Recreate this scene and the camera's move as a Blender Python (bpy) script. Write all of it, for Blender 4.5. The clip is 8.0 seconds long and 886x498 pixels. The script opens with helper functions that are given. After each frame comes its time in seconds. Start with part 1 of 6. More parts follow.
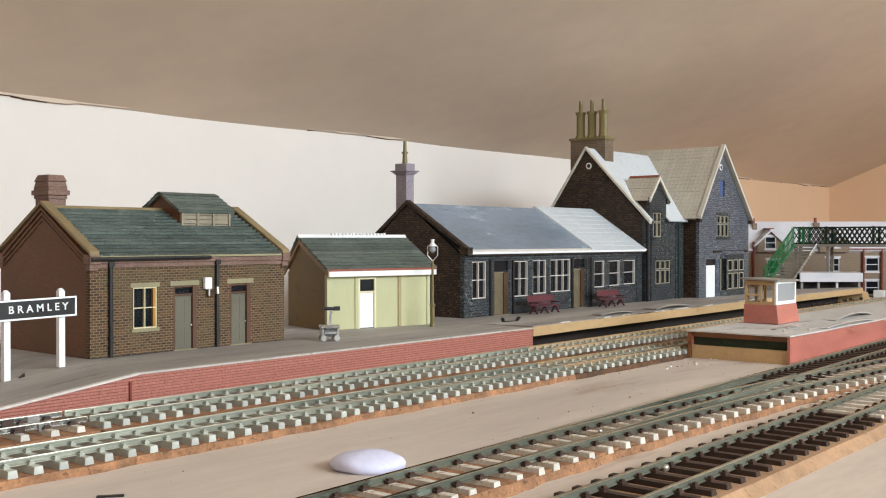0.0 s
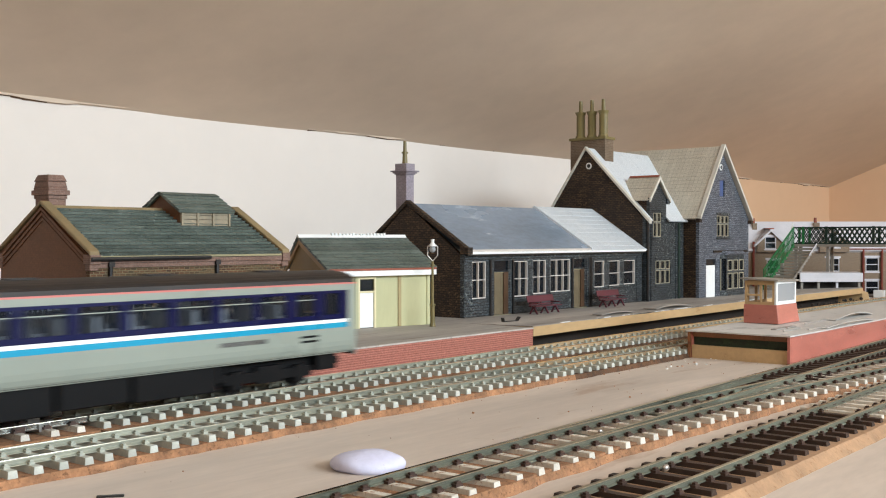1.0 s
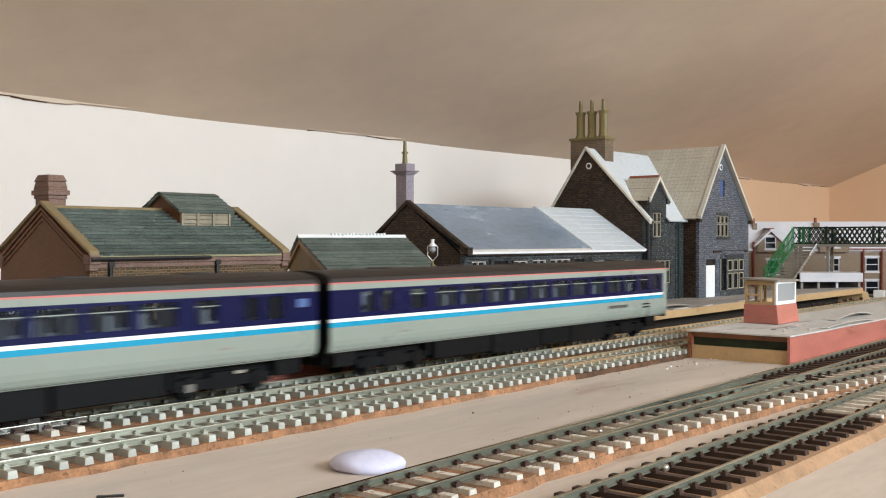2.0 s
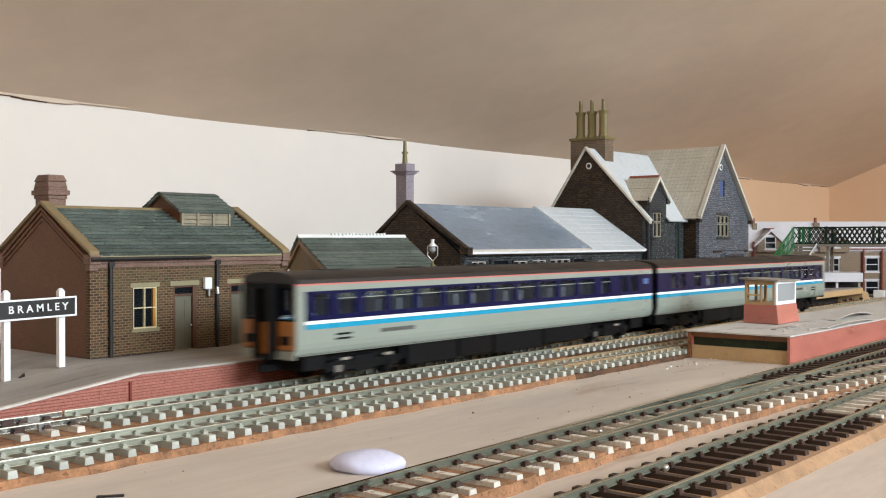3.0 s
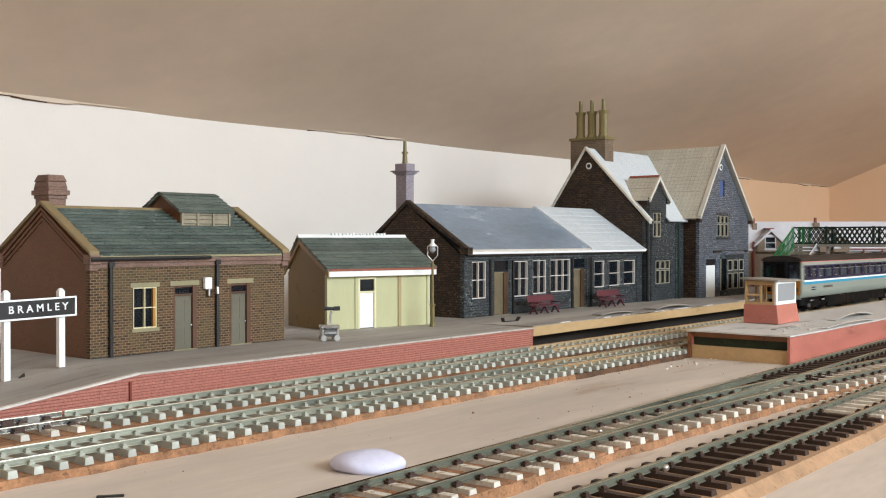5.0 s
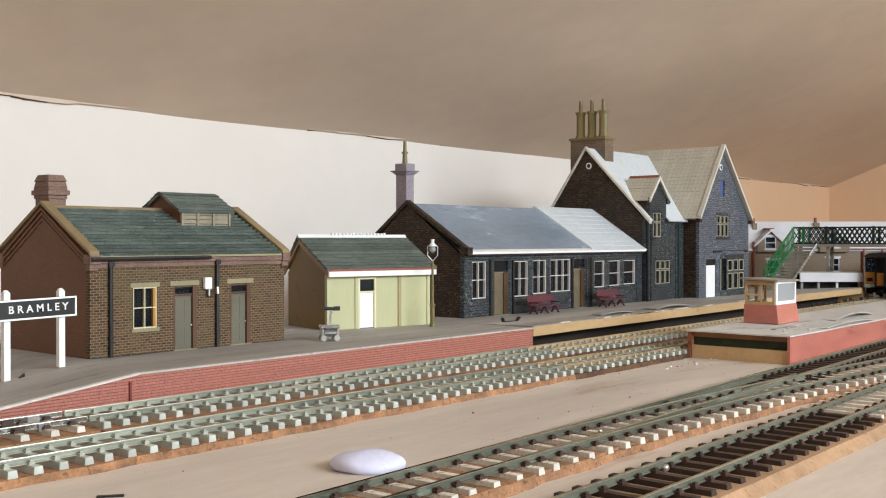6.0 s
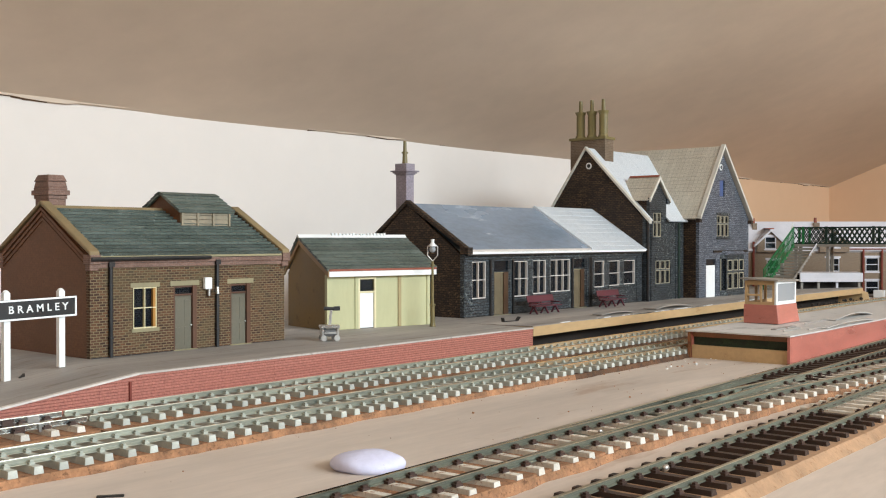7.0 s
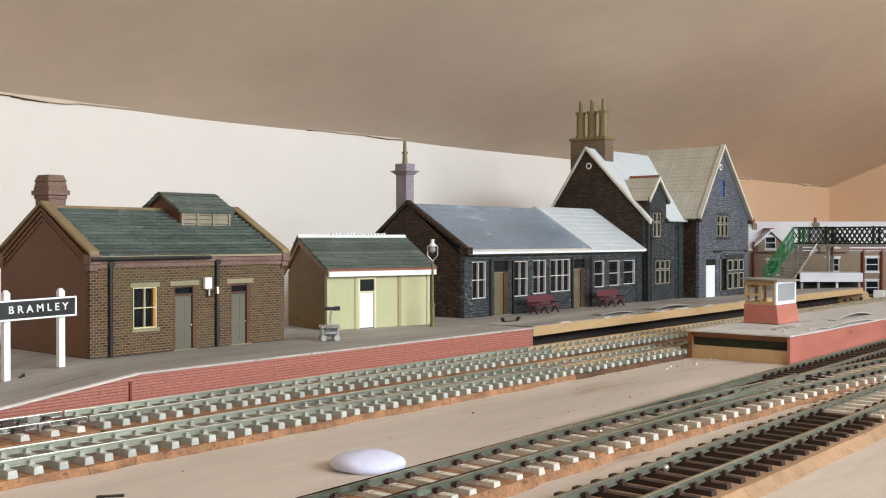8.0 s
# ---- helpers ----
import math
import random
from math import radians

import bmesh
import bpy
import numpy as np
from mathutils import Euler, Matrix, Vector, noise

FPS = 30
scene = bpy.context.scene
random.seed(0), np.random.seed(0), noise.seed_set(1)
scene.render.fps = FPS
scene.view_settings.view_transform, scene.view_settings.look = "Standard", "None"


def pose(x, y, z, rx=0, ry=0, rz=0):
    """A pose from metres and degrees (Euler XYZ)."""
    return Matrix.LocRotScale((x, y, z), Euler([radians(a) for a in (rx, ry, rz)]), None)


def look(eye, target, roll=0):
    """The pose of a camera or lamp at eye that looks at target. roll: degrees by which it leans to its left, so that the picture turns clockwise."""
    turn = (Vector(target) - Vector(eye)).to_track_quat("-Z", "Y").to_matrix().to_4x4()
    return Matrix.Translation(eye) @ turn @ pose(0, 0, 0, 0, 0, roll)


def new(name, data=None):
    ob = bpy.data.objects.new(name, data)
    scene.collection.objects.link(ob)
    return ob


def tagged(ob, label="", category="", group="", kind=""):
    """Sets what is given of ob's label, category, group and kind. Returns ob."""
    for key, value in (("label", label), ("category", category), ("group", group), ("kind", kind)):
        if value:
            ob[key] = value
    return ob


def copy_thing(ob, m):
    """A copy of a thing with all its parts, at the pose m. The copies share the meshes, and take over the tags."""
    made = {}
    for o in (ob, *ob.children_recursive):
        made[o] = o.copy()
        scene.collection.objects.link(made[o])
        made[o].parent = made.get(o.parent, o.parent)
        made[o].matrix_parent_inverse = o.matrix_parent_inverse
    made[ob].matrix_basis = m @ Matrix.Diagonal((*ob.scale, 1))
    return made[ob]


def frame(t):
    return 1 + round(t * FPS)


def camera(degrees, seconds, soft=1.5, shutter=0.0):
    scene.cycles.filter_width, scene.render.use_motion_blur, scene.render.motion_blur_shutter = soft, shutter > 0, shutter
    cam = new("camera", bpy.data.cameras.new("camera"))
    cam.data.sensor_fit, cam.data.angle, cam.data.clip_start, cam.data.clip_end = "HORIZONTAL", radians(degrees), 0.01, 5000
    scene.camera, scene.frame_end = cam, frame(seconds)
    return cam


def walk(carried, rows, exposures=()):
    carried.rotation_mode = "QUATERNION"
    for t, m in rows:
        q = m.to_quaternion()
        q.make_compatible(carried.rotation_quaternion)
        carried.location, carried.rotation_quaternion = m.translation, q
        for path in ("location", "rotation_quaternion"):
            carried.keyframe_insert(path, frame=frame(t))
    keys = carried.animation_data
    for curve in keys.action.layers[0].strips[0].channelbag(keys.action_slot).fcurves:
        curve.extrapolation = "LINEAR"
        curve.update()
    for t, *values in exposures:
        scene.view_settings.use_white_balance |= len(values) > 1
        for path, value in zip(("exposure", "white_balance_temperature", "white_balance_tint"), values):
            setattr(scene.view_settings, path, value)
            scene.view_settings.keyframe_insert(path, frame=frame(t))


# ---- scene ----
# ================= camera =================
cam = camera(46.16, 8.0, soft=1.1, shutter=0.5)
EYE = (0.0, 0.0, 0.0715)
AIM = (EYE[0] + math.cos(radians(39.48)), EYE[1] + math.sin(radians(39.48)), EYE[2] - 0.00924)
walk(cam, [(0.0, look(EYE, AIM)), (8.0, look(EYE, AIM))], exposures=[(0.0, 0.0), (8.0, 0.0)])

# ================= world and light =================
world = bpy.data.worlds.new("sky")
scene.world = world
world.use_nodes = True
wt = world.node_tree
sky = wt.nodes.new("ShaderNodeTexSky")
sky.sky_type = "NISHITA"
sky.sun_disc = False
sky.sun_elevation, sky.sun_rotation = radians(40), radians(200)
wt.links.new(sky.outputs[0], wt.nodes["Background"].inputs[0])
wt.nodes["Background"].inputs[1].default_value = 0.1


def area_lamp(name, eye, target, w, h, watts, colour):
    d = bpy.data.lights.new(name, "AREA")
    d.shape, d.size, d.size_y, d.energy, d.color = "RECTANGLE", w, h, watts, colour
    ob = new(name, d)
    ob.matrix_world = look(eye, target)
    return ob


# daylight of the attic window, in its opening behind the camera
WIN = (-0.25, 1.15, 0.42, 0.92)  # x0, x1, z0, z1 of the opening
area_lamp("window_daylight", (0.45, -1.475, 0.67), (0.45, 0.6, 0.0), 1.38, 0.48, 47.0, (0.78, 0.915, 1.0))

# ================= materials =================


def lin(r, g, b):
    return tuple(((c / 255 + 0.055) / 1.055) ** 2.4 if c > 10 else c / 255 / 12.92 for c in (r, g, b))


def node(nt, kind, **values):
    n = nt.nodes.new("ShaderNode" + kind)
    for k, v in values.items():
        n.inputs[k].default_value = v
    return n


def ramp(nt, source, stops):
    r = nt.nodes.new("ShaderNodeValToRGB")
    while len(r.color_ramp.elements) < len(stops):
        r.color_ramp.elements.new(0.5)
    for e, (p, c) in zip(r.color_ramp.elements, stops):
        e.position, e.color = p, (*c, 1)
    nt.links.new(source, r.inputs[0])
    return r.outputs[0]


def mix(nt, fac, a, b, blend="MIX"):
    m = nt.nodes.new("ShaderNodeMix")
    m.data_type, m.blend_type = "RGBA", blend
    for sock, v in ((m.inputs[0], fac), (m.inputs[6], a), (m.inputs[7], b)):
        if hasattr(v, "is_linked"):
            nt.links.new(v, sock)
        else:
            sock.default_value = v if isinstance(v, (int, float)) else (*v, 1)
    return m.outputs[2]


def scaled(c, k):
    return tuple(min(1, x * k) for x in c)


def paint(name, colour, rough=0.6, vary=0.25, big=20.0, fine=700.0, bump=0.15, metal=0.0, spec=0.5, wear=None, wear_at=0.62, per_piece=0.0, stretch=(1, 1, 1), coat=0.0):
    """A painted, plastic or wooden surface: cloudy tone at one scale, grain and relief at a finer one, worn spots of a second colour."""
    m = bpy.data.materials.new(name)
    m.use_nodes = True
    nt = m.node_tree
    bsdf = nt.nodes["Principled BSDF"]
    tc = nt.nodes.new("ShaderNodeTexCoord")
    mp = node(nt, "Mapping", Scale=stretch)
    nt.links.new(tc.outputs["Object"], mp.inputs[0])
    n1 = node(nt, "TexNoise", Scale=big, Detail=5.0, Roughness=0.6)
    n2 = node(nt, "TexNoise", Scale=fine, Detail=4.0, Roughness=0.65)
    for n in (n1, n2):
        nt.links.new(mp.outputs[0], n.inputs["Vector"])
    a = ramp(nt, n1.outputs[0], [(0.3, scaled(colour, 1 - vary)), (0.7, scaled(colour, 1 + vary))])
    b = ramp(nt, n2.outputs[0], [(0.3, (1 - vary * 0.6,) * 3), (0.7, (1.0,) * 3)])
    col = mix(nt, 1.0, a, b, "MULTIPLY")
    if wear:
        n3 = node(nt, "TexNoise", Scale=big * 4.3, Detail=6.0, Roughness=0.7)
        nt.links.new(mp.outputs[0], n3.inputs["Vector"])
        mask = ramp(nt, n3.outputs[0], [(wear_at, (0, 0, 0)), (min(1, wear_at + 0.08), (0.8, 0.8, 0.8))])
        col = mix(nt, mask, col, wear)
    if per_piece:
        oi = nt.nodes.new("ShaderNodeObjectInfo")
        tone = ramp(nt, oi.outputs["Random"], [(0, (1 - per_piece,) * 3), (1, (1 + 0,) * 3)])
        col = mix(nt, 1.0, col, tone, "MULTIPLY")
    nt.links.new(col, bsdf.inputs["Base Color"])
    rr = ramp(nt, n1.outputs[0], [(0.3, (max(0, rough - 0.1),) * 3), (0.7, (min(1, rough + 0.1),) * 3)])
    nt.links.new(rr, bsdf.inputs["Roughness"])
    bsdf.inputs["Metallic"].default_value = metal
    bsdf.inputs["Specular IOR Level"].default_value = spec
    bsdf.inputs["Coat Weight"].default_value = coat
    if bump:
        bp = node(nt, "Bump", Strength=bump, Distance=0.0006)
        nt.links.new(n2.outputs[0], bp.inputs["Height"])
        nt.links.new(bp.outputs[0], bsdf.inputs["Normal"])
    return m


def masonry(name, c1, c2, mortar, w=2.7, h=0.95, joint=0.12, rough=0.75, dirt=(0.05, 0.045, 0.04), dirt_at=0.6, spec=0.35, bump=0.6, squash=1.0, up=1.0, warp=0.0, along=(1, 1), speckle=None, speckle_at=0.6, per_piece=0.0):
    """Model brickwork or stonework, w x h mm a piece, running round upright faces."""
    m = bpy.data.materials.new(name)
    m.use_nodes = True
    nt = m.node_tree
    bsdf = nt.nodes["Principled BSDF"]
    tc = nt.nodes.new("ShaderNodeTexCoord")
    sep = nt.nodes.new("ShaderNodeSeparateXYZ")
    nt.links.new(tc.outputs["Object"], sep.inputs[0])
    mx = nt.nodes.new("ShaderNodeMath")
    mx.operation = "MULTIPLY"
    mx.inputs[1].default_value = along[0]
    nt.links.new(sep.outputs[0], mx.inputs[0])
    add = nt.nodes.new("ShaderNodeMath")
    add.operation = "MULTIPLY_ADD"
    add.inputs[1].default_value = along[1]
    nt.links.new(sep.outputs[1], add.inputs[0])
    nt.links.new(mx.outputs[0], add.inputs[2])
    zz = nt.nodes.new("ShaderNodeMath")
    zz.operation = "MULTIPLY"
    zz.inputs[1].default_value = up
    nt.links.new(sep.outputs[2], zz.inputs[0])
    com = nt.nodes.new("ShaderNodeCombineXYZ")
    nt.links.new(add.outputs[0], com.inputs[0])
    nt.links.new(zz.outputs[0], com.inputs[1])
    vec = com.outputs[0]
    n1 = node(nt, "TexNoise", Scale=45.0, Detail=6.0, Roughness=0.65)
    n2 = node(nt, "TexNoise", Scale=900.0, Detail=4.0, Roughness=0.6)
    for n in (n1, n2):
        nt.links.new(tc.outputs["Object"], n.inputs["Vector"])
    if warp:
        wn = node(nt, "TexNoise", Scale=260.0, Detail=2.0)
        nt.links.new(tc.outputs["Object"], wn.inputs["Vector"])
        va = nt.nodes.new("ShaderNodeVectorMath")
        va.operation = "MULTIPLY_ADD"
        va.inputs[1].default_value = (warp * 0.001,) * 3
        nt.links.new(wn.outputs["Color"], va.inputs[0])
        nt.links.new(vec, va.inputs[2])
        vec = va.outputs[0]
    bt = node(nt, "TexBrick", Scale=1000.0, **{"Color1": (*c1, 1), "Color2": (*c2, 1), "Mortar": (*mortar, 1), "Mortar Size": joint, "Mortar Smooth": 0.2, "Bias": 0.0, "Brick Width": w, "Row Height": h})
    bt.squash = squash
    nt.links.new(vec, bt.inputs["Vector"])
    grain = ramp(nt, n2.outputs[0], [(0.25, (0.6,) * 3), (0.75, (1.0,) * 3)])
    col = mix(nt, 1.0, bt.outputs["Color"], grain, "MULTIPLY")
    mask = ramp(nt, n1.outputs[0], [(dirt_at - 0.12, (0, 0, 0)), (dirt_at + 0.15, (0.75,) * 3)])
    col = mix(nt, mask, col, dirt)
    if per_piece:
        oi = nt.nodes.new("ShaderNodeObjectInfo")
        col = mix(nt, 1.0, col, ramp(nt, oi.outputs["Random"], [(0, (1 - per_piece,) * 3), (1, (1, 1, 1))]), "MULTIPLY")
    if speckle:
        mp = node(nt, "Mapping", Scale=(0.5, 0.5, 1.0))
        nt.links.new(tc.outputs["Object"], mp.inputs[0])
        n4 = node(nt, "TexNoise", Scale=650.0, Detail=5.0, Roughness=0.75)
        nt.links.new(mp.outputs[0], n4.inputs["Vector"])
        fleck = ramp(nt, n4.outputs[0], [(speckle_at, (0, 0, 0)), (speckle_at + 0.1, (0.85,) * 3)])
        n5 = node(nt, "TexNoise", Scale=30.0, Detail=3.0)
        nt.links.new(tc.outputs["Object"], n5.inputs["Vector"])
        where = ramp(nt, n5.outputs[0], [(0.38, (0.15,) * 3), (0.62, (1, 1, 1))])
        col = mix(nt, mix(nt, 1.0, fleck, where, "MULTIPLY"), col, speckle)
    nt.links.new(col, bsdf.inputs["Base Color"])
    bsdf.inputs["Roughness"].default_value = rough
    bsdf.inputs["Specular IOR Level"].default_value = spec
    inv = nt.nodes.new("ShaderNodeMath")
    inv.operation = "MULTIPLY_ADD"
    inv.inputs[1].default_value = -0.8
    nt.links.new(bt.outputs["Fac"], inv.inputs[0])
    nt.links.new(n2.outputs[0], inv.inputs[2])
    bp = node(nt, "Bump", Strength=bump, Distance=0.0004)
    nt.links.new(inv.outputs[0], bp.inputs["Height"])
    nt.links.new(bp.outputs[0], bsdf.inputs["Normal"])
    return m


def glass(name, tint=(0.8, 0.85, 0.85), alpha=0.75, rough=0.03, body=(0.03, 0.035, 0.045)):
    """Thin clear styrene glazing: mostly clear, with a real surface gloss."""
    m = bpy.data.materials.new(name)
    m.use_nodes = True
    nt = m.node_tree
    bsdf = nt.nodes["Principled BSDF"]
    bsdf.inputs["Roughness"].default_value = rough
    bsdf.inputs["Base Color"].default_value = (*body, 1)
    tr = nt.nodes.new("ShaderNodeBsdfTransparent")
    tr.inputs[0].default_value = (*tint, 1)
    mx = nt.nodes.new("ShaderNodeMixShader")
    mx.inputs[0].default_value = 1 - alpha
    nt.links.new(tr.outputs[0], mx.inputs[1])
    nt.links.new(bsdf.outputs[0], mx.inputs[2])
    nt.links.new(mx.outputs[0], nt.nodes["Material Output"].inputs[0])
    return m


M = {}
M["wall"] = paint("wall_paint", lin(230, 219, 210), 0.8, 0.03, 3, 60, 0.06, spec=0.2)
# Peach puts the dimmer, warmer light of the room's ends into the wall colour.
M["peach"] = paint("peach_dimmed_wall", lin(222, 184, 150), 0.8, 0.04, 3, 60, 0.06, spec=0.2)
M["ceiling"] = paint("ceiling_paint", lin(224, 203, 182), 0.7, 0.1, 2.5, 30, 0.35, spec=0.3)
M["board"] = paint("plywood", lin(212, 197, 184), 0.5, 0.22, 9, 240, 0.2, wear=lin(172, 146, 126), wear_at=0.58, stretch=(0.2, 1, 1))
M["floor"] = paint("carpet", lin(120, 105, 92), 0.95, 0.2, 6, 400, 0.3)
M["timber"] = paint("timber", lin(190, 150, 100), 0.6, 0.2, 12, 300, 0.1, stretch=(0.2, 1, 1))
M["cork"] = paint("cork", lin(166, 120, 86), 0.9, 0.5, 130, 800, 1.0, wear=lin(98, 64, 42), wear_at=0.55)
M["concrete_sleeper"] = paint("concrete_sleeper", lin(208, 209, 198), 0.5, 0.24, 90, 900, 0.25, per_piece=0.3)
M["chair_grey"] = paint("rail_chair_grey", lin(168, 170, 158), 0.5, 0.15, 60, 900, 0.1)
M["white_sleeper"] = paint("pale_sleeper", lin(240, 230, 216), 0.5, 0.2, 90, 900, 0.3, wear=lin(160, 108, 70), wear_at=0.56, per_piece=0.22)
M["dark_sleeper"] = paint("dark_sleeper", lin(62, 44, 36), 0.5, 0.3, 70, 900, 0.3, per_piece=0.25)
M["chair_brown"] = paint("rail_chair_brown", lin(66, 46, 38), 0.55, 0.3, 70, 900, 0.2)
M["rail"] = paint("rail_side", lin(164, 165, 150), 0.42, 0.35, 40, 500, 0.15, metal=0.4, stretch=(0.3, 1, 1))
M["rail_head"] = paint("rail_head", lin(200, 196, 178), 0.3, 0.2, 40, 500, 0.05, metal=1.0, stretch=(0.2, 1, 1))
# Gold tint: the warm wall's reflection is put into the far rails' colour.
M["rail_glint"] = paint("glint_rail_side", lin(220, 196, 162), 0.3, 0.3, 40, 500, 0.1, metal=0.6, stretch=(0.2, 1, 1))
M["rail_head_glint"] = paint("glint_rail_head", lin(255, 226, 178), 0.2, 0.15, 40, 500, 0.05, metal=1.0, stretch=(0.2, 1, 1))
M["cork_pale"] = paint("pale_cork", lin(172, 136, 104), 0.85, 0.25, 90, 700, 0.6, wear=lin(140, 102, 70), wear_at=0.57)
M["cork_dark"] = paint("dark_brown_cork", lin(104, 70, 44), 0.75, 0.5, 60, 700, 1.0, wear=lin(58, 38, 24), wear_at=0.52)
M["rail_dull"] = paint("rail_dull", lin(118, 120, 106), 0.45, 0.35, 30, 500, 0.15, metal=0.35, wear=lin(152, 164, 150), wear_at=0.56, stretch=(0.15, 1, 1))
M["nickel"] = paint("nickel_rail", lin(206, 208, 204), 0.24, 0.2, 60, 500, 0.05, metal=0.9, stretch=(0.3, 1, 1))
M["red_brick"] = masonry("platform_brick", lin(202, 131, 114), lin(194, 123, 107), lin(160, 92, 80), 60.0, 1.2, 0.17, 0.5, dirt=lin(182, 110, 96), dirt_at=0.7, spec=0.4, bump=0.8)
M["red_paint"] = paint("red_paint", lin(190, 116, 102), 0.34, 0.16, 30, 500, 0.12, wear=lin(214, 166, 154), wear_at=0.64, stretch=(1, 1, 3))
M["platform_top"] = paint("platform_top", lin(164, 157, 150), 0.65, 0.3, 40, 420, 0.6, wear=lin(116, 104, 94), wear_at=0.575, stretch=(0.12, 1, 1))
M["island_top"] = paint("island_top", lin(204, 199, 194), 0.65, 0.14, 14, 420, 0.3, wear=lin(160, 154, 150), wear_at=0.58, stretch=(0.5, 1, 1))
M["edge_white"] = paint("edge_white", lin(196, 187, 178), 0.6, 0.16, 60, 500, 0.2, wear=lin(140, 128, 118), wear_at=0.58)
M["mdf"] = paint("bare_wood", lin(196, 162, 118), 0.6, 0.16, 25, 400, 0.15, wear=lin(160, 122, 80), wear_at=0.62, stretch=(0.3, 1, 1))
# Near-black for shaded hollows below and behind things, and for glue lumps.
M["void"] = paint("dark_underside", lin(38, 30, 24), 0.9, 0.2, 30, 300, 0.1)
M["brick_brown"] = masonry("brown_brick", lin(116, 79, 53), lin(68, 45, 33), lin(142, 124, 95), 3.0, 1.24, 0.2, 0.75, dirt=lin(100, 91, 64), dirt_at=0.6, bump=1.0, warp=0.4)
M["render_brown"] = masonry("brown_render", lin(128, 87, 58), lin(122, 82, 55), lin(116, 78, 52), 2.9, 1.05, 0.08, 0.6, dirt=lin(100, 67, 44), dirt_at=0.56, bump=0.15)
M["corbel"] = masonry("corbel_brick", lin(146, 112, 98), lin(130, 98, 86), lin(150, 124, 110), 2.4, 0.9, 0.14, 0.65, dirt=lin(104, 78, 66), dirt_at=0.62)
M["coping"] = paint("coping_olive", lin(142, 122, 88), 0.65, 0.15, 60, 700, 0.2)
# Dark row lines paint the shadow under each slate course.
M["slate_green"] = masonry("green_slate", lin(124, 135, 126), lin(108, 119, 110), lin(56, 65, 60), 13.0, 2.59, 0.16, 0.45, dirt=lin(138, 146, 138), dirt_at=0.6, spec=0.5, bump=0.9, up=1.6, along=(1, 0), warp=1.6, speckle=lin(160, 166, 158), speckle_at=0.58, per_piece=0.4)
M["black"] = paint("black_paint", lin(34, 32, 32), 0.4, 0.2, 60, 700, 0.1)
M["door_grey"] = paint("door_grey", lin(106, 101, 86), 0.5, 0.12, 60, 700, 0.1)
M["frame_brown"] = paint("frame_brown", lin(92, 60, 42), 0.5, 0.2, 60, 700, 0.1)
M["reveal_brown"] = paint("reveal_brown", lin(74, 50, 30), 0.5, 0.3, 60, 700, 0.1)
# Brown that stands in for the shade inside the crack.
M["crack"] = paint("crack_shade", lin(104, 78, 56), 0.9, 0.3, 60, 500, 0.3)
M["iron_grey"] = paint("cast_iron_grey", lin(112, 112, 112), 0.35, 0.3, 90, 900, 0.2, metal=0.6)
M["louvre"] = paint("louvre_wood", lin(148, 136, 114), 0.6, 0.25, 60, 700, 0.2)
M["end_wood"] = paint("stained_end_wood", lin(136, 86, 52), 0.55, 0.3, 60, 600, 0.2, wear=lin(92, 52, 30), wear_at=0.56)
M["end_green"] = paint("moss_green_strip", lin(46, 62, 40), 0.7, 0.5, 90, 600, 0.6, wear=lin(28, 34, 24), wear_at=0.54)
M["bar_cream"] = paint("glazing_bar_cream", lin(186, 176, 152), 0.5, 0.12, 90, 700, 0.1)
M["cream"] = paint("cream_paint", lin(226, 214, 172), 0.45, 0.1, 60, 700, 0.05)
M["sash"] = paint("sash_white", lin(218, 208, 200), 0.5, 0.1, 90, 700, 0.1)
M["ochre"] = paint("ochre_wood", lin(176, 124, 56), 0.5, 0.15, 60, 700, 0.1)
M["lintel"] = paint("lintel_stone", lin(150, 140, 108), 0.7, 0.15, 60, 700, 0.2)
M["white"] = paint("white_paint", lin(240, 240, 238), 0.4, 0.05, 60, 700, 0.05)
M["shed_wall"] = paint("shed_wall", lin(190, 186, 143), 0.5, 0.09, 25, 500, 0.08, wear=lin(172, 158, 112), wear_at=0.68, stretch=(1, 1, 0.25))
M["shed_batten_tan"] = paint("tan_shed_batten", lin(172, 152, 108), 0.6, 0.2, 40, 500, 0.1, wear=lin(140, 112, 72), wear_at=0.55, stretch=(1, 1, 0.2))
M["barge_tan"] = paint("barge_tan", lin(160, 130, 92), 0.55, 0.18, 60, 700, 0.12)
# Brown instead of the front's cream: the sides' shade is in the colour.
M["shed_side"] = paint("shed_side_shaded", lin(130, 104, 56), 0.6, 0.14, 25, 500, 0.1, wear=lin(106, 82, 44), wear_at=0.6)
M["rust"] = paint("rust_red", lin(150, 78, 56), 0.6, 0.2, 60, 700, 0.2)
M["stone_blue"] = masonry("slate_stone", lin(82, 90, 96), lin(42, 49, 54), lin(13, 15, 17), 4.6, 1.9, 0.3, 0.42, dirt=lin(28, 33, 37), dirt_at=0.58, spec=0.5, bump=1.5, warp=2.6, speckle=lin(184, 190, 182), speckle_at=0.55)
M["stone_wing"] = masonry("pale_slate_stone", lin(138, 145, 157), lin(94, 101, 113), lin(50, 56, 64), 4.2, 1.7, 0.28, 0.42, dirt=lin(58, 65, 76), dirt_at=0.6, spec=0.5, bump=1.3, warp=2.4, speckle=lin(190, 196, 200), speckle_at=0.56)
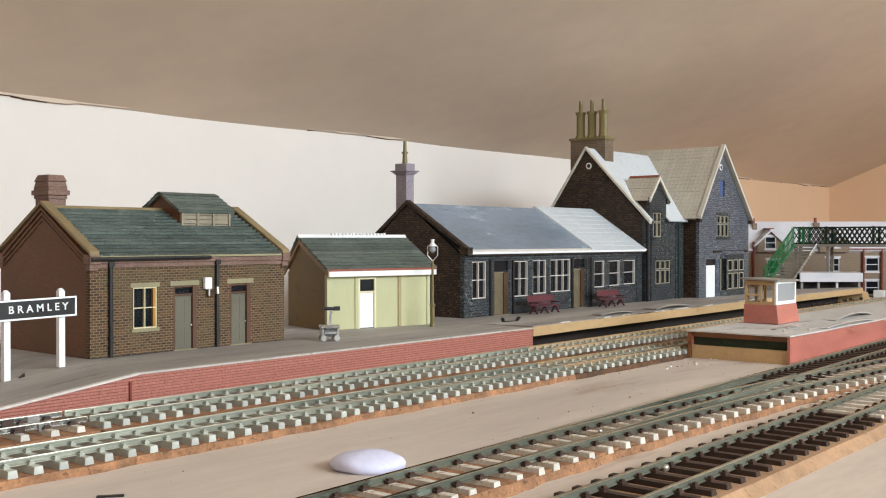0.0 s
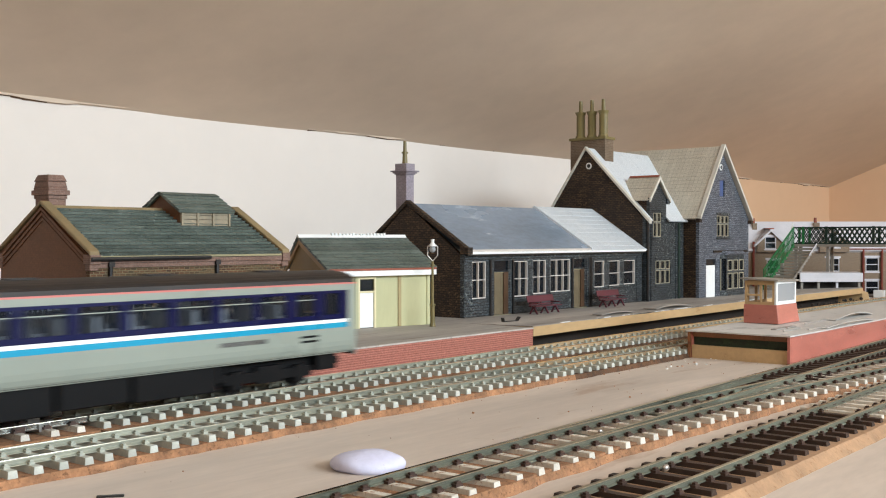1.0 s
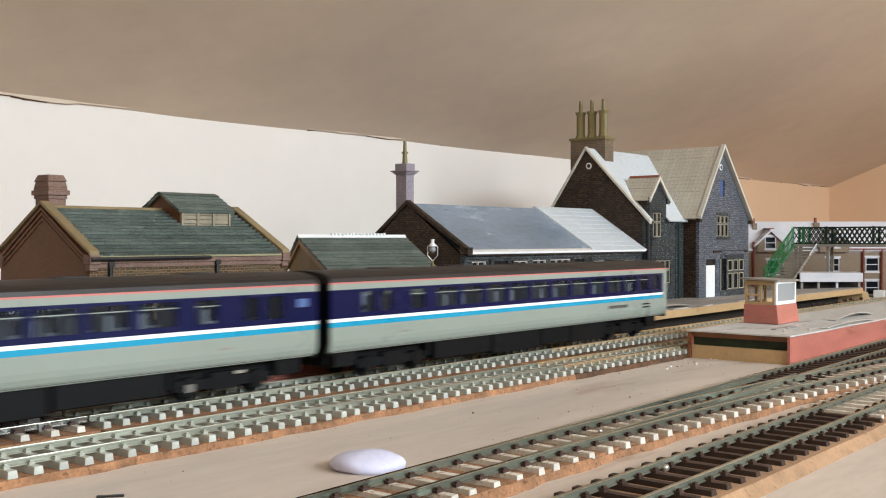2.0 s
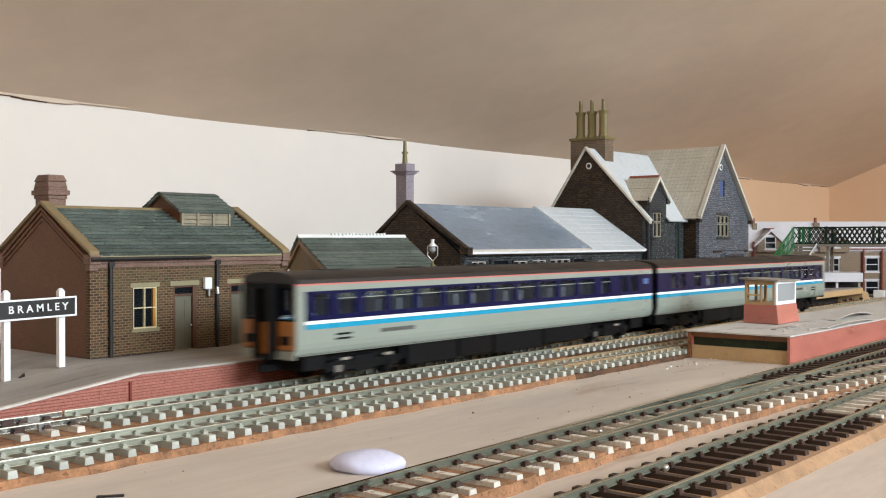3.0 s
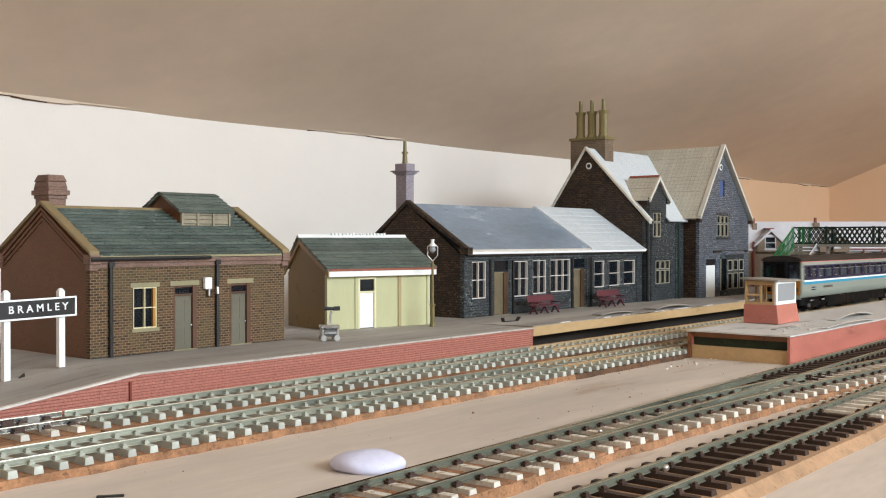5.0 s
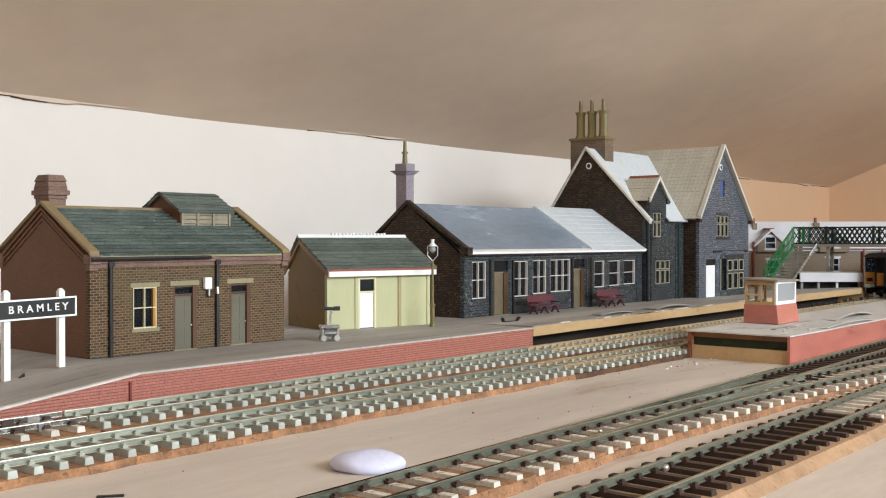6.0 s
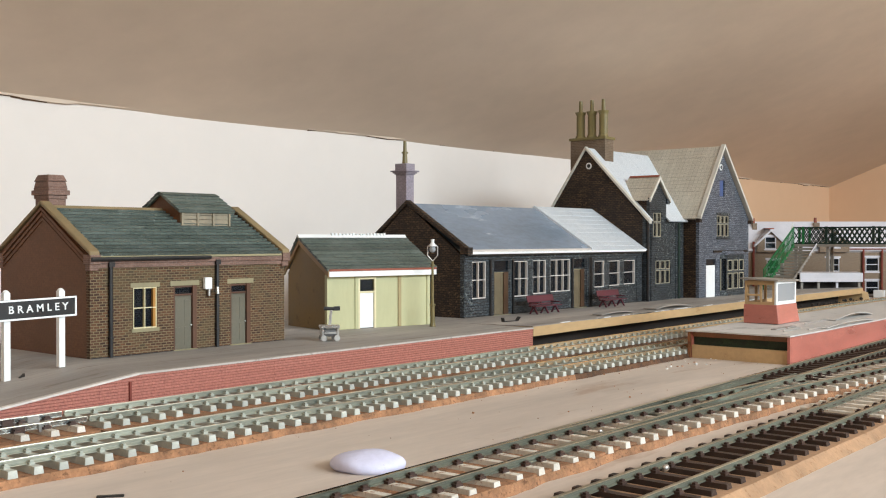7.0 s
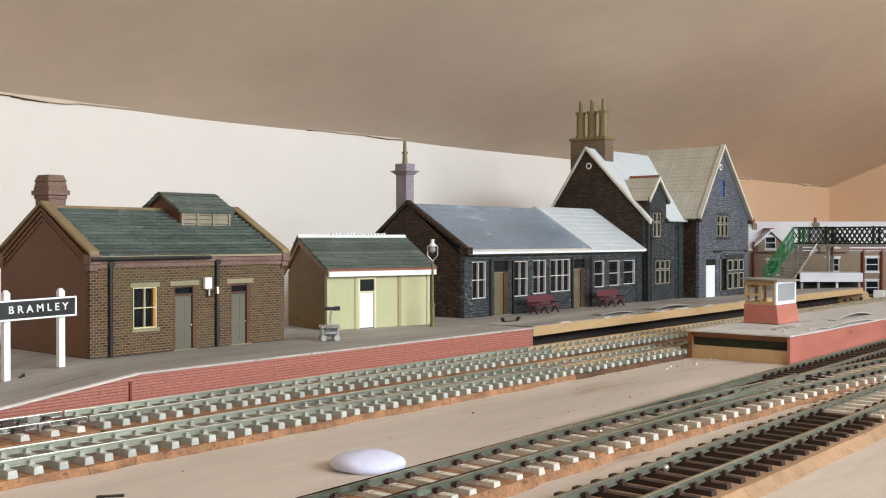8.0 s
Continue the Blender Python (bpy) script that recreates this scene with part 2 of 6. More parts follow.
# Dark brown also carries the shade of the left-facing station walls.
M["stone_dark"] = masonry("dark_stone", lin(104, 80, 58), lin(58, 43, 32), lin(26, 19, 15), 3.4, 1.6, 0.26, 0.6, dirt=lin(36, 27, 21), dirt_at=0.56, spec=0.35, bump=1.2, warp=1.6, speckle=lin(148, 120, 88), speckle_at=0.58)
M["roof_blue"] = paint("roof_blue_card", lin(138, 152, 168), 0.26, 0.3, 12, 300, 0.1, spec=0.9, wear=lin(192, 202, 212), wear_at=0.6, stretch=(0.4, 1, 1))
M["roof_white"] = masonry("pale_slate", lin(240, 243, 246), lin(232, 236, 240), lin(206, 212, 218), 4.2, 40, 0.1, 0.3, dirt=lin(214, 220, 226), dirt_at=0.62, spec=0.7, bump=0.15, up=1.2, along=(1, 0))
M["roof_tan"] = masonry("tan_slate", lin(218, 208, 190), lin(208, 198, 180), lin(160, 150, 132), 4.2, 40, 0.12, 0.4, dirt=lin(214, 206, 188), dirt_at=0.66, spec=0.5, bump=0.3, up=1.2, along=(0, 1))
M["barge"] = paint("barge_cream", lin(206, 198, 184), 0.55, 0.12, 60, 700, 0.1)
M["olive"] = paint("olive_plastic", lin(122, 108, 66), 0.45, 0.15, 60, 700, 0.1)
M["chimney_mauve"] = masonry("mauve_brick", lin(166, 156, 166), lin(158, 146, 156), lin(172, 160, 168), 2.4, 1.0, 0.1, 0.55, dirt=lin(120, 100, 92), dirt_at=0.64)
M["stack_brown"] = masonry("stack_brick", lin(134, 112, 92), lin(112, 92, 74), lin(152, 134, 114), 3.2, 1.5, 0.16, 0.65, dirt=lin(96, 78, 60), dirt_at=0.62)
M["blue_door"] = paint("blue_paint", lin(74, 92, 138), 0.5, 0.15, 60, 700, 0.1)
M["glass"] = glass("glazing")
M["green"] = paint("green_paint", lin(36, 112, 62), 0.45, 0.2, 60, 700, 0.1)
M["green_dark"] = paint("dark_green_paint", lin(26, 46, 38), 0.45, 0.2, 60, 700, 0.1)
M["concrete"] = paint("grey_concrete", lin(150, 142, 132), 0.7, 0.15, 40, 600, 0.2)
M["house_brick"] = masonry("house_brick", lin(158, 136, 114), lin(148, 126, 105), lin(160, 140, 120), 2.9, 1.0, 0.14, 0.75, dirt=lin(132, 112, 92), dirt_at=0.66)
M["house_white"] = paint("house_white_card", lin(206, 202, 206), 0.55, 0.08, 40, 500, 0.1)
M["red_pipe"] = paint("maroon_paint", lin(128, 58, 46), 0.5, 0.15, 60, 700, 0.1)
M["pebble"] = paint("pale_stone", lin(216, 215, 238), 0.6, 0.12, 70, 500, 0.25, wear=lin(190, 182, 204), wear_at=0.64)
M["chrome"] = paint("silver_casting", lin(196, 194, 190), 0.3, 0.15, 90, 900, 0.1, metal=0.8)
M["bench_red"] = paint("bench_maroon", lin(92, 40, 50), 0.5, 0.2, 90, 700, 0.1)
M["acrylic"] = glass("frosted_glazing", tint=(0.85, 0.86, 0.88), alpha=0.35, rough=0.4, body=lin(176, 178, 180))
M["door_brown"] = paint("door_brown", lin(110, 98, 76), 0.5, 0.2, 90, 700, 0.1)
# the train
M["t_grey"] = paint("coach_pale_grey", lin(146, 153, 143), 0.32, 0.04, 15, 400, 0.02, spec=0.5)
M["t_navy"] = paint("coach_navy", lin(9, 15, 62), 0.3, 0.08, 15, 400, 0.02, spec=0.25)
M["t_white"] = paint("coach_white", lin(250, 251, 250), 0.3, 0.02, 15, 400, 0.02)
M["t_blue"] = paint("coach_light_blue", lin(10, 150, 188), 0.32, 0.03, 15, 400, 0.02)
M["t_red"] = paint("coach_red_line", lin(204, 118, 112), 0.35, 0.05, 15, 400, 0.02)
M["t_notice"] = paint("coach_notice_blue", lin(84, 108, 158), 0.35, 0.1, 60, 400, 0.02)
M["t_roof"] = paint("coach_roof", lin(36, 30, 28), 0.5, 0.14, 15, 400, 0.06)
M["t_black"] = paint("coach_black", lin(11, 11, 13), 0.6, 0.2, 40, 400, 0.1, spec=0.2)
# Dulled yellow: the shade on the cab end is in the colour.
M["t_yellow"] = paint("coach_yellow", lin(166, 102, 22), 0.4, 0.06, 40, 400, 0.02)
M["t_glass"] = glass("coach_glazing", tint=(0.75, 0.78, 0.84), alpha=0.82)
M["t_seat"] = paint("coach_seat", lin(184, 184, 180), 0.6, 0.1, 60, 400, 0.05)

# ================= building blocks (millimetres) =================
MM = 0.001
BOARD = 1.8  # top of the plywood
ORIGIN = {}


def thing(name, x, y, z, label, category, group="", kind="", turn=0.0):
    ob = new(name)
    ob.empty_display_size = 0.005
    ob.matrix_basis = pose(x * MM, y * MM, z * MM, 0, 0, turn)
    ORIGIN[ob.name] = (x, y, z)
    return tagged(ob, label, category, group, kind)


def part(name, bm, material, parent=None, label="", bevel=0.0, smooth=False):
    """Links a bmesh, in millimetres of the place (or of its thing's own space if it stands at 0, 0, 0), as one mesh."""
    if bevel:
        bmesh.ops.bevel(bm, geom=list(bm.edges), offset=bevel, segments=1, affect="EDGES", clamp_overlap=True)
    me = bpy.data.meshes.new(name)
    ox, oy, oz = (0, 0, 0)
    root = parent
    while root is not None and root.parent is not None:
        root = root.parent
    if root is not None:
        ox, oy, oz = ORIGIN.get(root.name, (0, 0, 0))
    for v in bm.verts:
        v.co = Vector(((v.co.x - ox) * MM, (v.co.y - oy) * MM, (v.co.z - oz) * MM))
    bmesh.ops.recalc_face_normals(bm, faces=bm.faces)
    if smooth:
        for f in bm.faces:
            f.smooth = True
    bm.to_mesh(me)
    bm.free()
    for m in material if isinstance(material, (list, tuple)) else [material]:
        me.materials.append(m)
    ob = new(name, me)
    ob.parent = parent
    if label:
        ob["label"] = label
    return ob


def B():
    return bmesh.new()


def box(bm, x0, y0, z0, x1, y1, z1, mi=0):
    vs = [bm.verts.new(p) for p in ((x0, y0, z0), (x1, y0, z0), (x1, y1, z0), (x0, y1, z0), (x0, y0, z1), (x1, y0, z1), (x1, y1, z1), (x0, y1, z1))]
    for q in ((0, 3, 2, 1), (4, 5, 6, 7), (0, 1, 5, 4), (1, 2, 6, 5), (2, 3, 7, 6), (3, 0, 4, 7)):
        bm.faces.new([vs[i] for i in q]).material_index = mi
    return bm


def hexa(bm, low, high, mi=0):
    """A block from four lower and four upper corners."""
    a = [bm.verts.new(p) for p in low]
    b = [bm.verts.new(p) for p in high]
    bm.faces.new(a[::-1]).material_index = mi
    bm.faces.new(b).material_index = mi
    for i in range(4):
        j = (i + 1) % 4
        bm.faces.new((a[i], a[j], b[j], b[i])).material_index = mi
    return bm


def prism(bm, poly, axis, a, b, mi=0):
    """Extrudes a polygon along x (points are y, z), y (x, z) or z (x, y) from a to b."""
    def at(p, s):
        return {"x": (s, p[0], p[1]), "y": (p[0], s, p[1]), "z": (p[0], p[1], s)}[axis]
    lo = [bm.verts.new(at(p, a)) for p in poly]
    hi = [bm.verts.new(at(p, b)) for p in poly]
    bm.faces.new(lo[::-1]).material_index = mi
    bm.faces.new(hi).material_index = mi
    n = len(poly)
    for i in range(n):
        j = (i + 1) % n
        bm.faces.new((lo[i], lo[j], hi[j], hi[i])).material_index = mi
    return bm


def rod(bm, p, q, r0, r1=None, n=10, mi=0):
    p, q = Vector(p), Vector(q)
    r1 = r0 if r1 is None else r1
    d = (q - p).normalized()
    u = d.orthogonal().normalized()
    w = d.cross(u)
    rings = []
    for c, r in ((p, r0), (q, r1)):
        rings.append([bm.verts.new(c + (u * math.cos(2 * math.pi * k / n) + w * math.sin(2 * math.pi * k / n)) * r) for k in range(n)])
    for i in range(n):
        j = (i + 1) % n
        bm.faces.new((rings[0][i], rings[0][j], rings[1][j], rings[1][i])).material_index = mi
    bm.faces.new(rings[0][::-1]).material_index = mi
    bm.faces.new(rings[1]).material_index = mi
    return bm


def bar(bm, p, q, wide, tall, mi=0):
    """A square bar from p to q; wide across, tall upright."""
    p, q = Vector(p), Vector(q)
    d = (q - p).normalized()
    side = d.cross(Vector((0, 0, 1)))
    side = side.normalized() if side.length > 1e-4 else Vector((1, 0, 0))
    upv = side.cross(d).normalized()
    a, b = side * wide / 2, upv * tall / 2
    return hexa(bm, [p - a - b, p + a - b, p + a + b, p - a + b], [q - a - b, q + a - b, q + a + b, q - a + b], mi)


def ball(bm, c, r, squash=(1, 1, 1), sub=2):
    g = bmesh.ops.create_icosphere(bm, subdivisions=sub, radius=r)
    for v in g["verts"]:
        v.co = Vector((v.co.x * squash[0] + c[0], v.co.y * squash[1] + c[1], v.co.z * squash[2] + c[2]))
    return bm


def panel(bm, axis, plane, thick, u0, u1, z0, z1, holes=()):
    """An upright wall with openings (u0, z0, u1, z1), one welded shell. axis x: runs along x, its outer face at y = plane."""
    us = sorted({u0, u1, *[h[0] for h in holes], *[h[2] for h in holes]})
    zs = sorted({z0, z1, *[h[1] for h in holes], *[h[3] for h in holes]})
    nu, nz = len(us) - 1, len(zs) - 1
    made = {}

    def vert(i, j, k):
        if (i, j, k) not in made:
            p = plane + thick * k
            made[i, j, k] = bm.verts.new((us[i], p, zs[j]) if axis == "x" else (p, us[i], zs[j]))
        return made[i, j, k]

    def solid(i, j):
        if not (0 <= i < nu and 0 <= j < nz):
            return False
        mu, mz = (us[i] + us[i + 1]) / 2, (zs[j] + zs[j + 1]) / 2
        return not any(h[0] < mu < h[2] and h[1] < mz < h[3] for h in holes)
    for i in range(nu):
        for j in range(nz):
            if not solid(i, j):
                continue
            for k in (0, 1):
                bm.faces.new((vert(i, j, k), vert(i + 1, j, k), vert(i + 1, j + 1, k), vert(i, j + 1, k)))
            for di, dj, (a, b), (c, d) in ((-1, 0, (i, j), (i, j + 1)), (1, 0, (i + 1, j), (i + 1, j + 1)), (0, -1, (i, j), (i + 1, j)), (0, 1, (i, j + 1), (i + 1, j + 1))):
                if not solid(i + di, j + dj):
                    bm.faces.new((vert(a, b, 0), vert(c, d, 0), vert(c, d, 1), vert(a, b, 1)))
    return bm


def slates(name, material, parent, axis, s0, s1, eave, ridge, rows, t=0.9, jitter=0.25, label=""):
    """A roof slope: a thin deck with lapped slate courses on it, each a piece of its own. Points across the roof: offset, z."""
    e, r = Vector(eave), Vector(ridge)
    d = (r - e)
    nrm = Vector((-d.y, d.x)).normalized()
    if nrm.y < 0:
        nrm = -nrm
    deck = [e - nrm * 1.0, e - nrm * 0.15, r - nrm * 0.15, r - nrm * 1.0]
    roof = part(name, prism(B(), [(p.x, p.y) for p in deck], axis, s0 + 0.3, s1 - 0.3), material, parent, label)
    for k in range(rows):
        a = e + d * (k / rows)
        b = e + d * min(1.0, (k + 1.25) / rows)
        j = random.uniform(-jitter, jitter)
        poly = [a, a + nrm * (t + random.uniform(-0.08, 0.08)), b + nrm * 0.25, b - nrm * 0.1]
        part("slate_course", prism(B(), [(p.x, p.y) for p in poly], axis, s0 + j, s1 + j), material, roof)
    return roof


def window(parent, plane, u0, z0, u1, z1, cols, rows, frame_mat, axis="x", t=0.9, glass_mat=None, sill=None, head=None, face=-1, name="window", deep=1.0, label=""):
    """A window in a wall face; glazing bars cols x rows, glass set back."""
    bm = B()

    def put(a, c, b, d, near, far):
        p0, p1 = plane + near * -face, plane + far * -face
        p0, p1 = min(p0, p1), max(p0, p1)
        if axis == "x":
            box(bm, a, p0, c, b, p1, d)
        else:
            box(bm, p0, a, c, p1, b, d)
    cw, rh = (u1 - u0 - 2 * t), (z1 - z0 - 2 * t)
    panes = []
    for i in range(cols):
        for j in range(rows):
            panes.append((u0 + t + cw * i / cols + (t * 0.4 if i else 0), z0 + t + rh * j / rows + (t * 0.4 if j else 0),
                          u0 + t + cw * (i + 1) / cols - (t * 0.4 if i < cols - 1 else 0), z0 + t + rh * (j + 1) / rows - (t * 0.4 if j < rows - 1 else 0)))
    panel(bm, axis, plane + deep * 0.15, deep * 0.85, u0, u1, z0, z1, panes)
    w = part(name, bm, frame_mat, parent, label)
    bm = B()
    put(u0 + 0.1, z0 + 0.1, u1 - 0.1, z1 - 0.1, deep * 1.0, deep * 1.0 + 0.15)
    g = part("pane", bm, glass_mat or M["glass"], w)
    if sill:
        bm = B()
        put(u0 - 1, z0 - 1.6, u1 + 1, z0 - 0.02, -0.6, deep)
        part("sill", bm, sill, w)
    if head:
        bm = B()
        put(u0 - 1.5, z1 + 0.02, u1 + 1.5, z1 + 2.2, -0.15, deep)
        part("lintel", bm, head, w)
    return w


def mullioned(parent, plane, u0, z0, u1, z1, cols, surround):
    """A stone-mullioned window: tall lights below and short ones above, each in its own thin cream frame in a dark stone grid."""
    zm = z0 + (z1 - z0) * 0.6
    gap, t = 1.5, 0.45
    cw = (u1 - u0 - gap * (cols + 1)) / cols
    cells = []
    for i in range(cols):
        a = u0 + gap + i * (cw + gap)
        cells += [(a, z0 + gap * 0.7, a + cw, zm - gap * 0.35), (a, zm + gap * 0.35, a + cw, z1 - gap * 0.7)]
    w = part("window", panel(B(), "x", plane + 0.7, 1.6, u0, u1, z0, z1, cells), surround, parent, "stone-mullioned window with cream lights")
    for a, c, b, d in cells:
        light = part("light_frame", panel(B(), "x", plane + 0.35, 0.9, a, b, c, d, [(a + t, c + t, b - t, d - t)]), M["bar_cream"], w)
        part("pane", box(B(), a + t * 0.5, plane + 1.3, c + t * 0.5, b - t * 0.5, plane + 1.45, d - t * 0.5), M["glass"], light)
    for za, zb in ((z0 - 1.5, z0 - 0.02), (z1 + 0.02, z1 + 1.7)):
        part("sill" if za < z0 else "lintel", box(B(), u0 - 1, plane - 0.7, za, u1 + 1, plane + 1.4, zb), surround, w)
    return w


def door(parent, plane, u0, z0, u1, z1, material, frame_mat, light=4.0, knob=True, deep=1.6, handle=None):
    bm = B()
    t = 0.9
    box(bm, u0, plane + 0.2, z0, u0 + t, plane + deep + 0.6, z1)
    box(bm, u1 - t, plane + 0.2, z0, u1, plane + deep + 0.6, z1)
    box(bm, u0 + t, plane + 0.25, z1 - t, u1 - t, plane + deep + 0.6, z1)
    if light:
        box(bm, u0 + t, plane + 0.25, z1 - light - t, u1 - t, plane + deep + 0.6, z1 - light)
    fr = part("door_frame", bm, frame_mat, parent)
    bm = B()
    top = z1 - (light + t if light else t)
    box(bm, u0 + t, plane + deep - 0.4, z0 + 0.3, u1 - t, plane + deep + 0.4, top)
    w = (u1 - u0 - 2 * t)
    for a, b in ((0.1, 0.45), (0.55, 0.9)):
        for c, d in ((0.08, 0.42), (0.5, 0.92)):
            box(bm, u0 + t + w * a, plane + deep - 0.55, z0 + (top - z0) * c, u0 + t + w * b, plane + deep - 0.4, z0 + (top - z0) * d)
    dr = part("door", bm, material, parent)
    if knob:
        bm = B()
        ball(bm, (u1 - t - 1.3, plane + deep - 1.0, z0 + (top - z0) * 0.45), 0.55, sub=1)
        part("door_knob", bm, handle or M["chrome"], dr, "small pale door knob")
    if light:
        bm = B()
        box(bm, u0 + t, plane + deep - 0.2, z1 - light, u1 - t, plane + deep, z1 - t)
        part("fanlight", bm, M["glass"], fr)
    bm = B()
    box(bm, u0 - 0.6, plane - 1.0, z0 - 0.2, u1 + 0.6, plane + deep, z0 + 0.45)
    part("doorstep", bm, M["lintel"], parent)
    return dr


# ================= the room =================
RX0, RX1, RY0, RY1, RZ0 = -1300, 1963, -1500, 680, -850
KNEE, RISE = 168.0, 0.40


def ceil_z(y):
    return KNEE + (RY1 - y) * RISE


def room():
    box_b = B()
    box(box_b, RX0 - 120, RY0 - 120, RZ0 - 60, RX1 + 120, RY1 + 120, RZ0)
    tagged(part("floor", box_b, M["floor"]), "brown fitted carpet of an attic room", "floor", kind="structure")
    bm = B()
    box(bm, RX0, RY1, RZ0, 1180, RY1 + 120, KNEE + 40)
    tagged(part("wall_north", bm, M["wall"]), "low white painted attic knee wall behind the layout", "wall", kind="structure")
    # Same wall as the white stretch; its light falloff is in the tint.
    bm = B()
    box(bm, 1180, RY1, RZ0, RX1, RY1 + 120, KNEE + 40)
    tagged(part("wall_north_end", bm, M["peach"]), "end of the attic knee wall, dim warm light in its peach tint", "wall", kind="structure")
    top = ceil_z(RY0)
    poly = [(RY0 - 120, RZ0), (RY1 + 120, RZ0), (RY1 + 120, KNEE + 40), (RY0 - 120, top + 60)]
    # The tint dims the east wall; on the unseen west it warms bounced light.
    for name, a, b in (("wall_east", RX1, RX1 + 120), ("wall_west", RX0 - 120, RX0)):
        bm = prism(B(), poly, "x", a, b)
        tagged(part(name, bm, M["peach"]), "attic end wall, dim warm light in its peach tint", "wall", kind="structure")
    bm = B()
    w = [v * 1000 for v in WIN]
    panel(bm, "x", RY0 - 120, 120, RX0, RX1, RZ0, top + 60, [(w[0], w[2], w[1], w[3])])
    tagged(part("wall_south", bm, M["wall"]), "white painted wall with a wide window", "wall", kind="structure")
    # sloping ceiling with soft unevenness; its lower edge is slightly ragged along the knee wall
    bm = B()
    nx, ny = 120, 40
    grid = []
    for i in range(nx + 1):
        x = RX0 + (RX1 - RX0) * i / nx
        row = []
        for j in range(ny + 1):
            y = RY1 - (RY1 - RY0) * (j / ny) ** 1.6
            n = noise.noise((x * 0.004, y * 0.004, 3.1)) * 2.2 + noise.noise((x * 0.02, y * 0.02, 1.7)) * 0.5
            row.append(bm.verts.new((x, y, ceil_z(y) + n)))
        grid.append(row)
    for i in range(nx):
        for j in range(ny):
            bm.faces.new((grid[i][j], grid[i][j + 1], grid[i + 1][j + 1], grid[i + 1][j]))
    back = [bm.verts.new(p) for p in ((RX0, RY1, KNEE + 70), (RX1, RY1, KNEE + 70), (RX1, RY0, top + 70), (RX0, RY0, top + 70))]
    bm.faces.new(back)
    tagged(part("ceiling", bm, M["ceiling"], smooth=True), "sloping plastered attic ceiling, tan and slightly darker than the wall", "ceiling", kind="structure")
    # lifted paint edge along the join of ceiling and wall
    bm, gap = B(), B()
    x, z = RX0, ceil_z(RY1 - 5)
    drop = 1.0
    while x < RX1:
        step = random.uniform(5, 16)
        nxt = 0.6 if random.random() < 0.3 else min(2.2, max(0.4, drop + random.uniform(-1.0, 1.0)))
        hexa(bm, [(x, RY1 - 3, z - drop), (x + step, RY1 - 3, z - nxt), (x + step, RY1, z - nxt), (x, RY1, z - drop)],
             [(x, RY1 - 5, z + 3), (x + step, RY1 - 5, z + 3), (x + step, RY1, z + 3), (x, RY1, z + 3)])
        # Brown strips on the wall draw the crack's shadowed gap.
        if noise.noise((x * 0.008, 2.0, 5.0)) > -0.12:
            g = random.uniform(0.3, 1.2)
            hexa(gap, [(x, RY1 - 1.4, z - drop - g), (x + step, RY1 - 1.4, z - nxt - g * 0.6), (x + step, RY1, z - nxt - g * 0.6), (x, RY1, z - drop - g)],
                 [(x, RY1 - 1.4, z - drop), (x + step, RY1 - 1.4, z - nxt), (x + step, RY1, z - nxt), (x, RY1, z - drop)])
        x, drop = x + step, nxt
    lip = tagged(part("trim", bm, M["ceiling"]), "cracked and lifted paint edge below the ceiling", "trim", kind="structure")
    part("crack_line", gap, M["crack"], lip, "crack under the paint edge, its dark depth as brown strips")
    win = thing("window_1", (w[0] + w[1]) / 2, RY0 - 60, w[2], "white framed attic window letting in daylight", "window", kind="structure")
    bm = B()
    for a, b in ((w[0], w[0] + 40), (w[1] - 40, w[1])):
        box(bm, a, RY0 - 80, w[2], b, RY0 - 30, w[3])
    for a, b in ((w[2], w[2] + 40), (w[3] - 40, w[3])):
        box(bm, w[0] + 40, RY0 - 78, a, w[1] - 40, RY0 - 32, b)
    part("window_frame", bm, M["white"], win)


def baseboard():
    ob = thing("layout_baseboard", 650, 0, 0, "bare plywood model railway baseboard on timber legs", "baseboard")
    bm = box(B(), -700, -720, -12, 1955, 672, BOARD)
    part("board_top", bm, M["board"], ob)
    for x in (-640, 600, 1890):
        for y in (-660, 610):
            bm = box(B(), x, y, -850, x + 45, y + 45, -13)
            part("leg", bm, M["timber"], ob, bevel=1.5)
    for y in (-690, 640):
        bm = box(B(), -690, y, -60, 1945, y + 20, -12.5)
        part("rail_beam", bm, M["timber"], ob)


# ================= tracks =================
RAIL = 8.5
CX, CR1, CY1 = 1450.0, 450.0, 342.0


def main_path(y0):
    """The straight with a curve towards the room at its end; returns the point and heading at a distance along it from x = 0."""
    radius = CR1 - (CY1 - y0)

    def at(s):
        if s <= CX:
            return s, y0, 0.0
        a = (s - CX) / radius
        return CX + radius * math.sin(a), y0 - radius * (1 - math.cos(a)), -a
    return at


def lane(fn):
    def at(x):
        return x, fn(x), math.atan2(fn(x + 0.5) - fn(x - 0.5), 1.0)
    return at


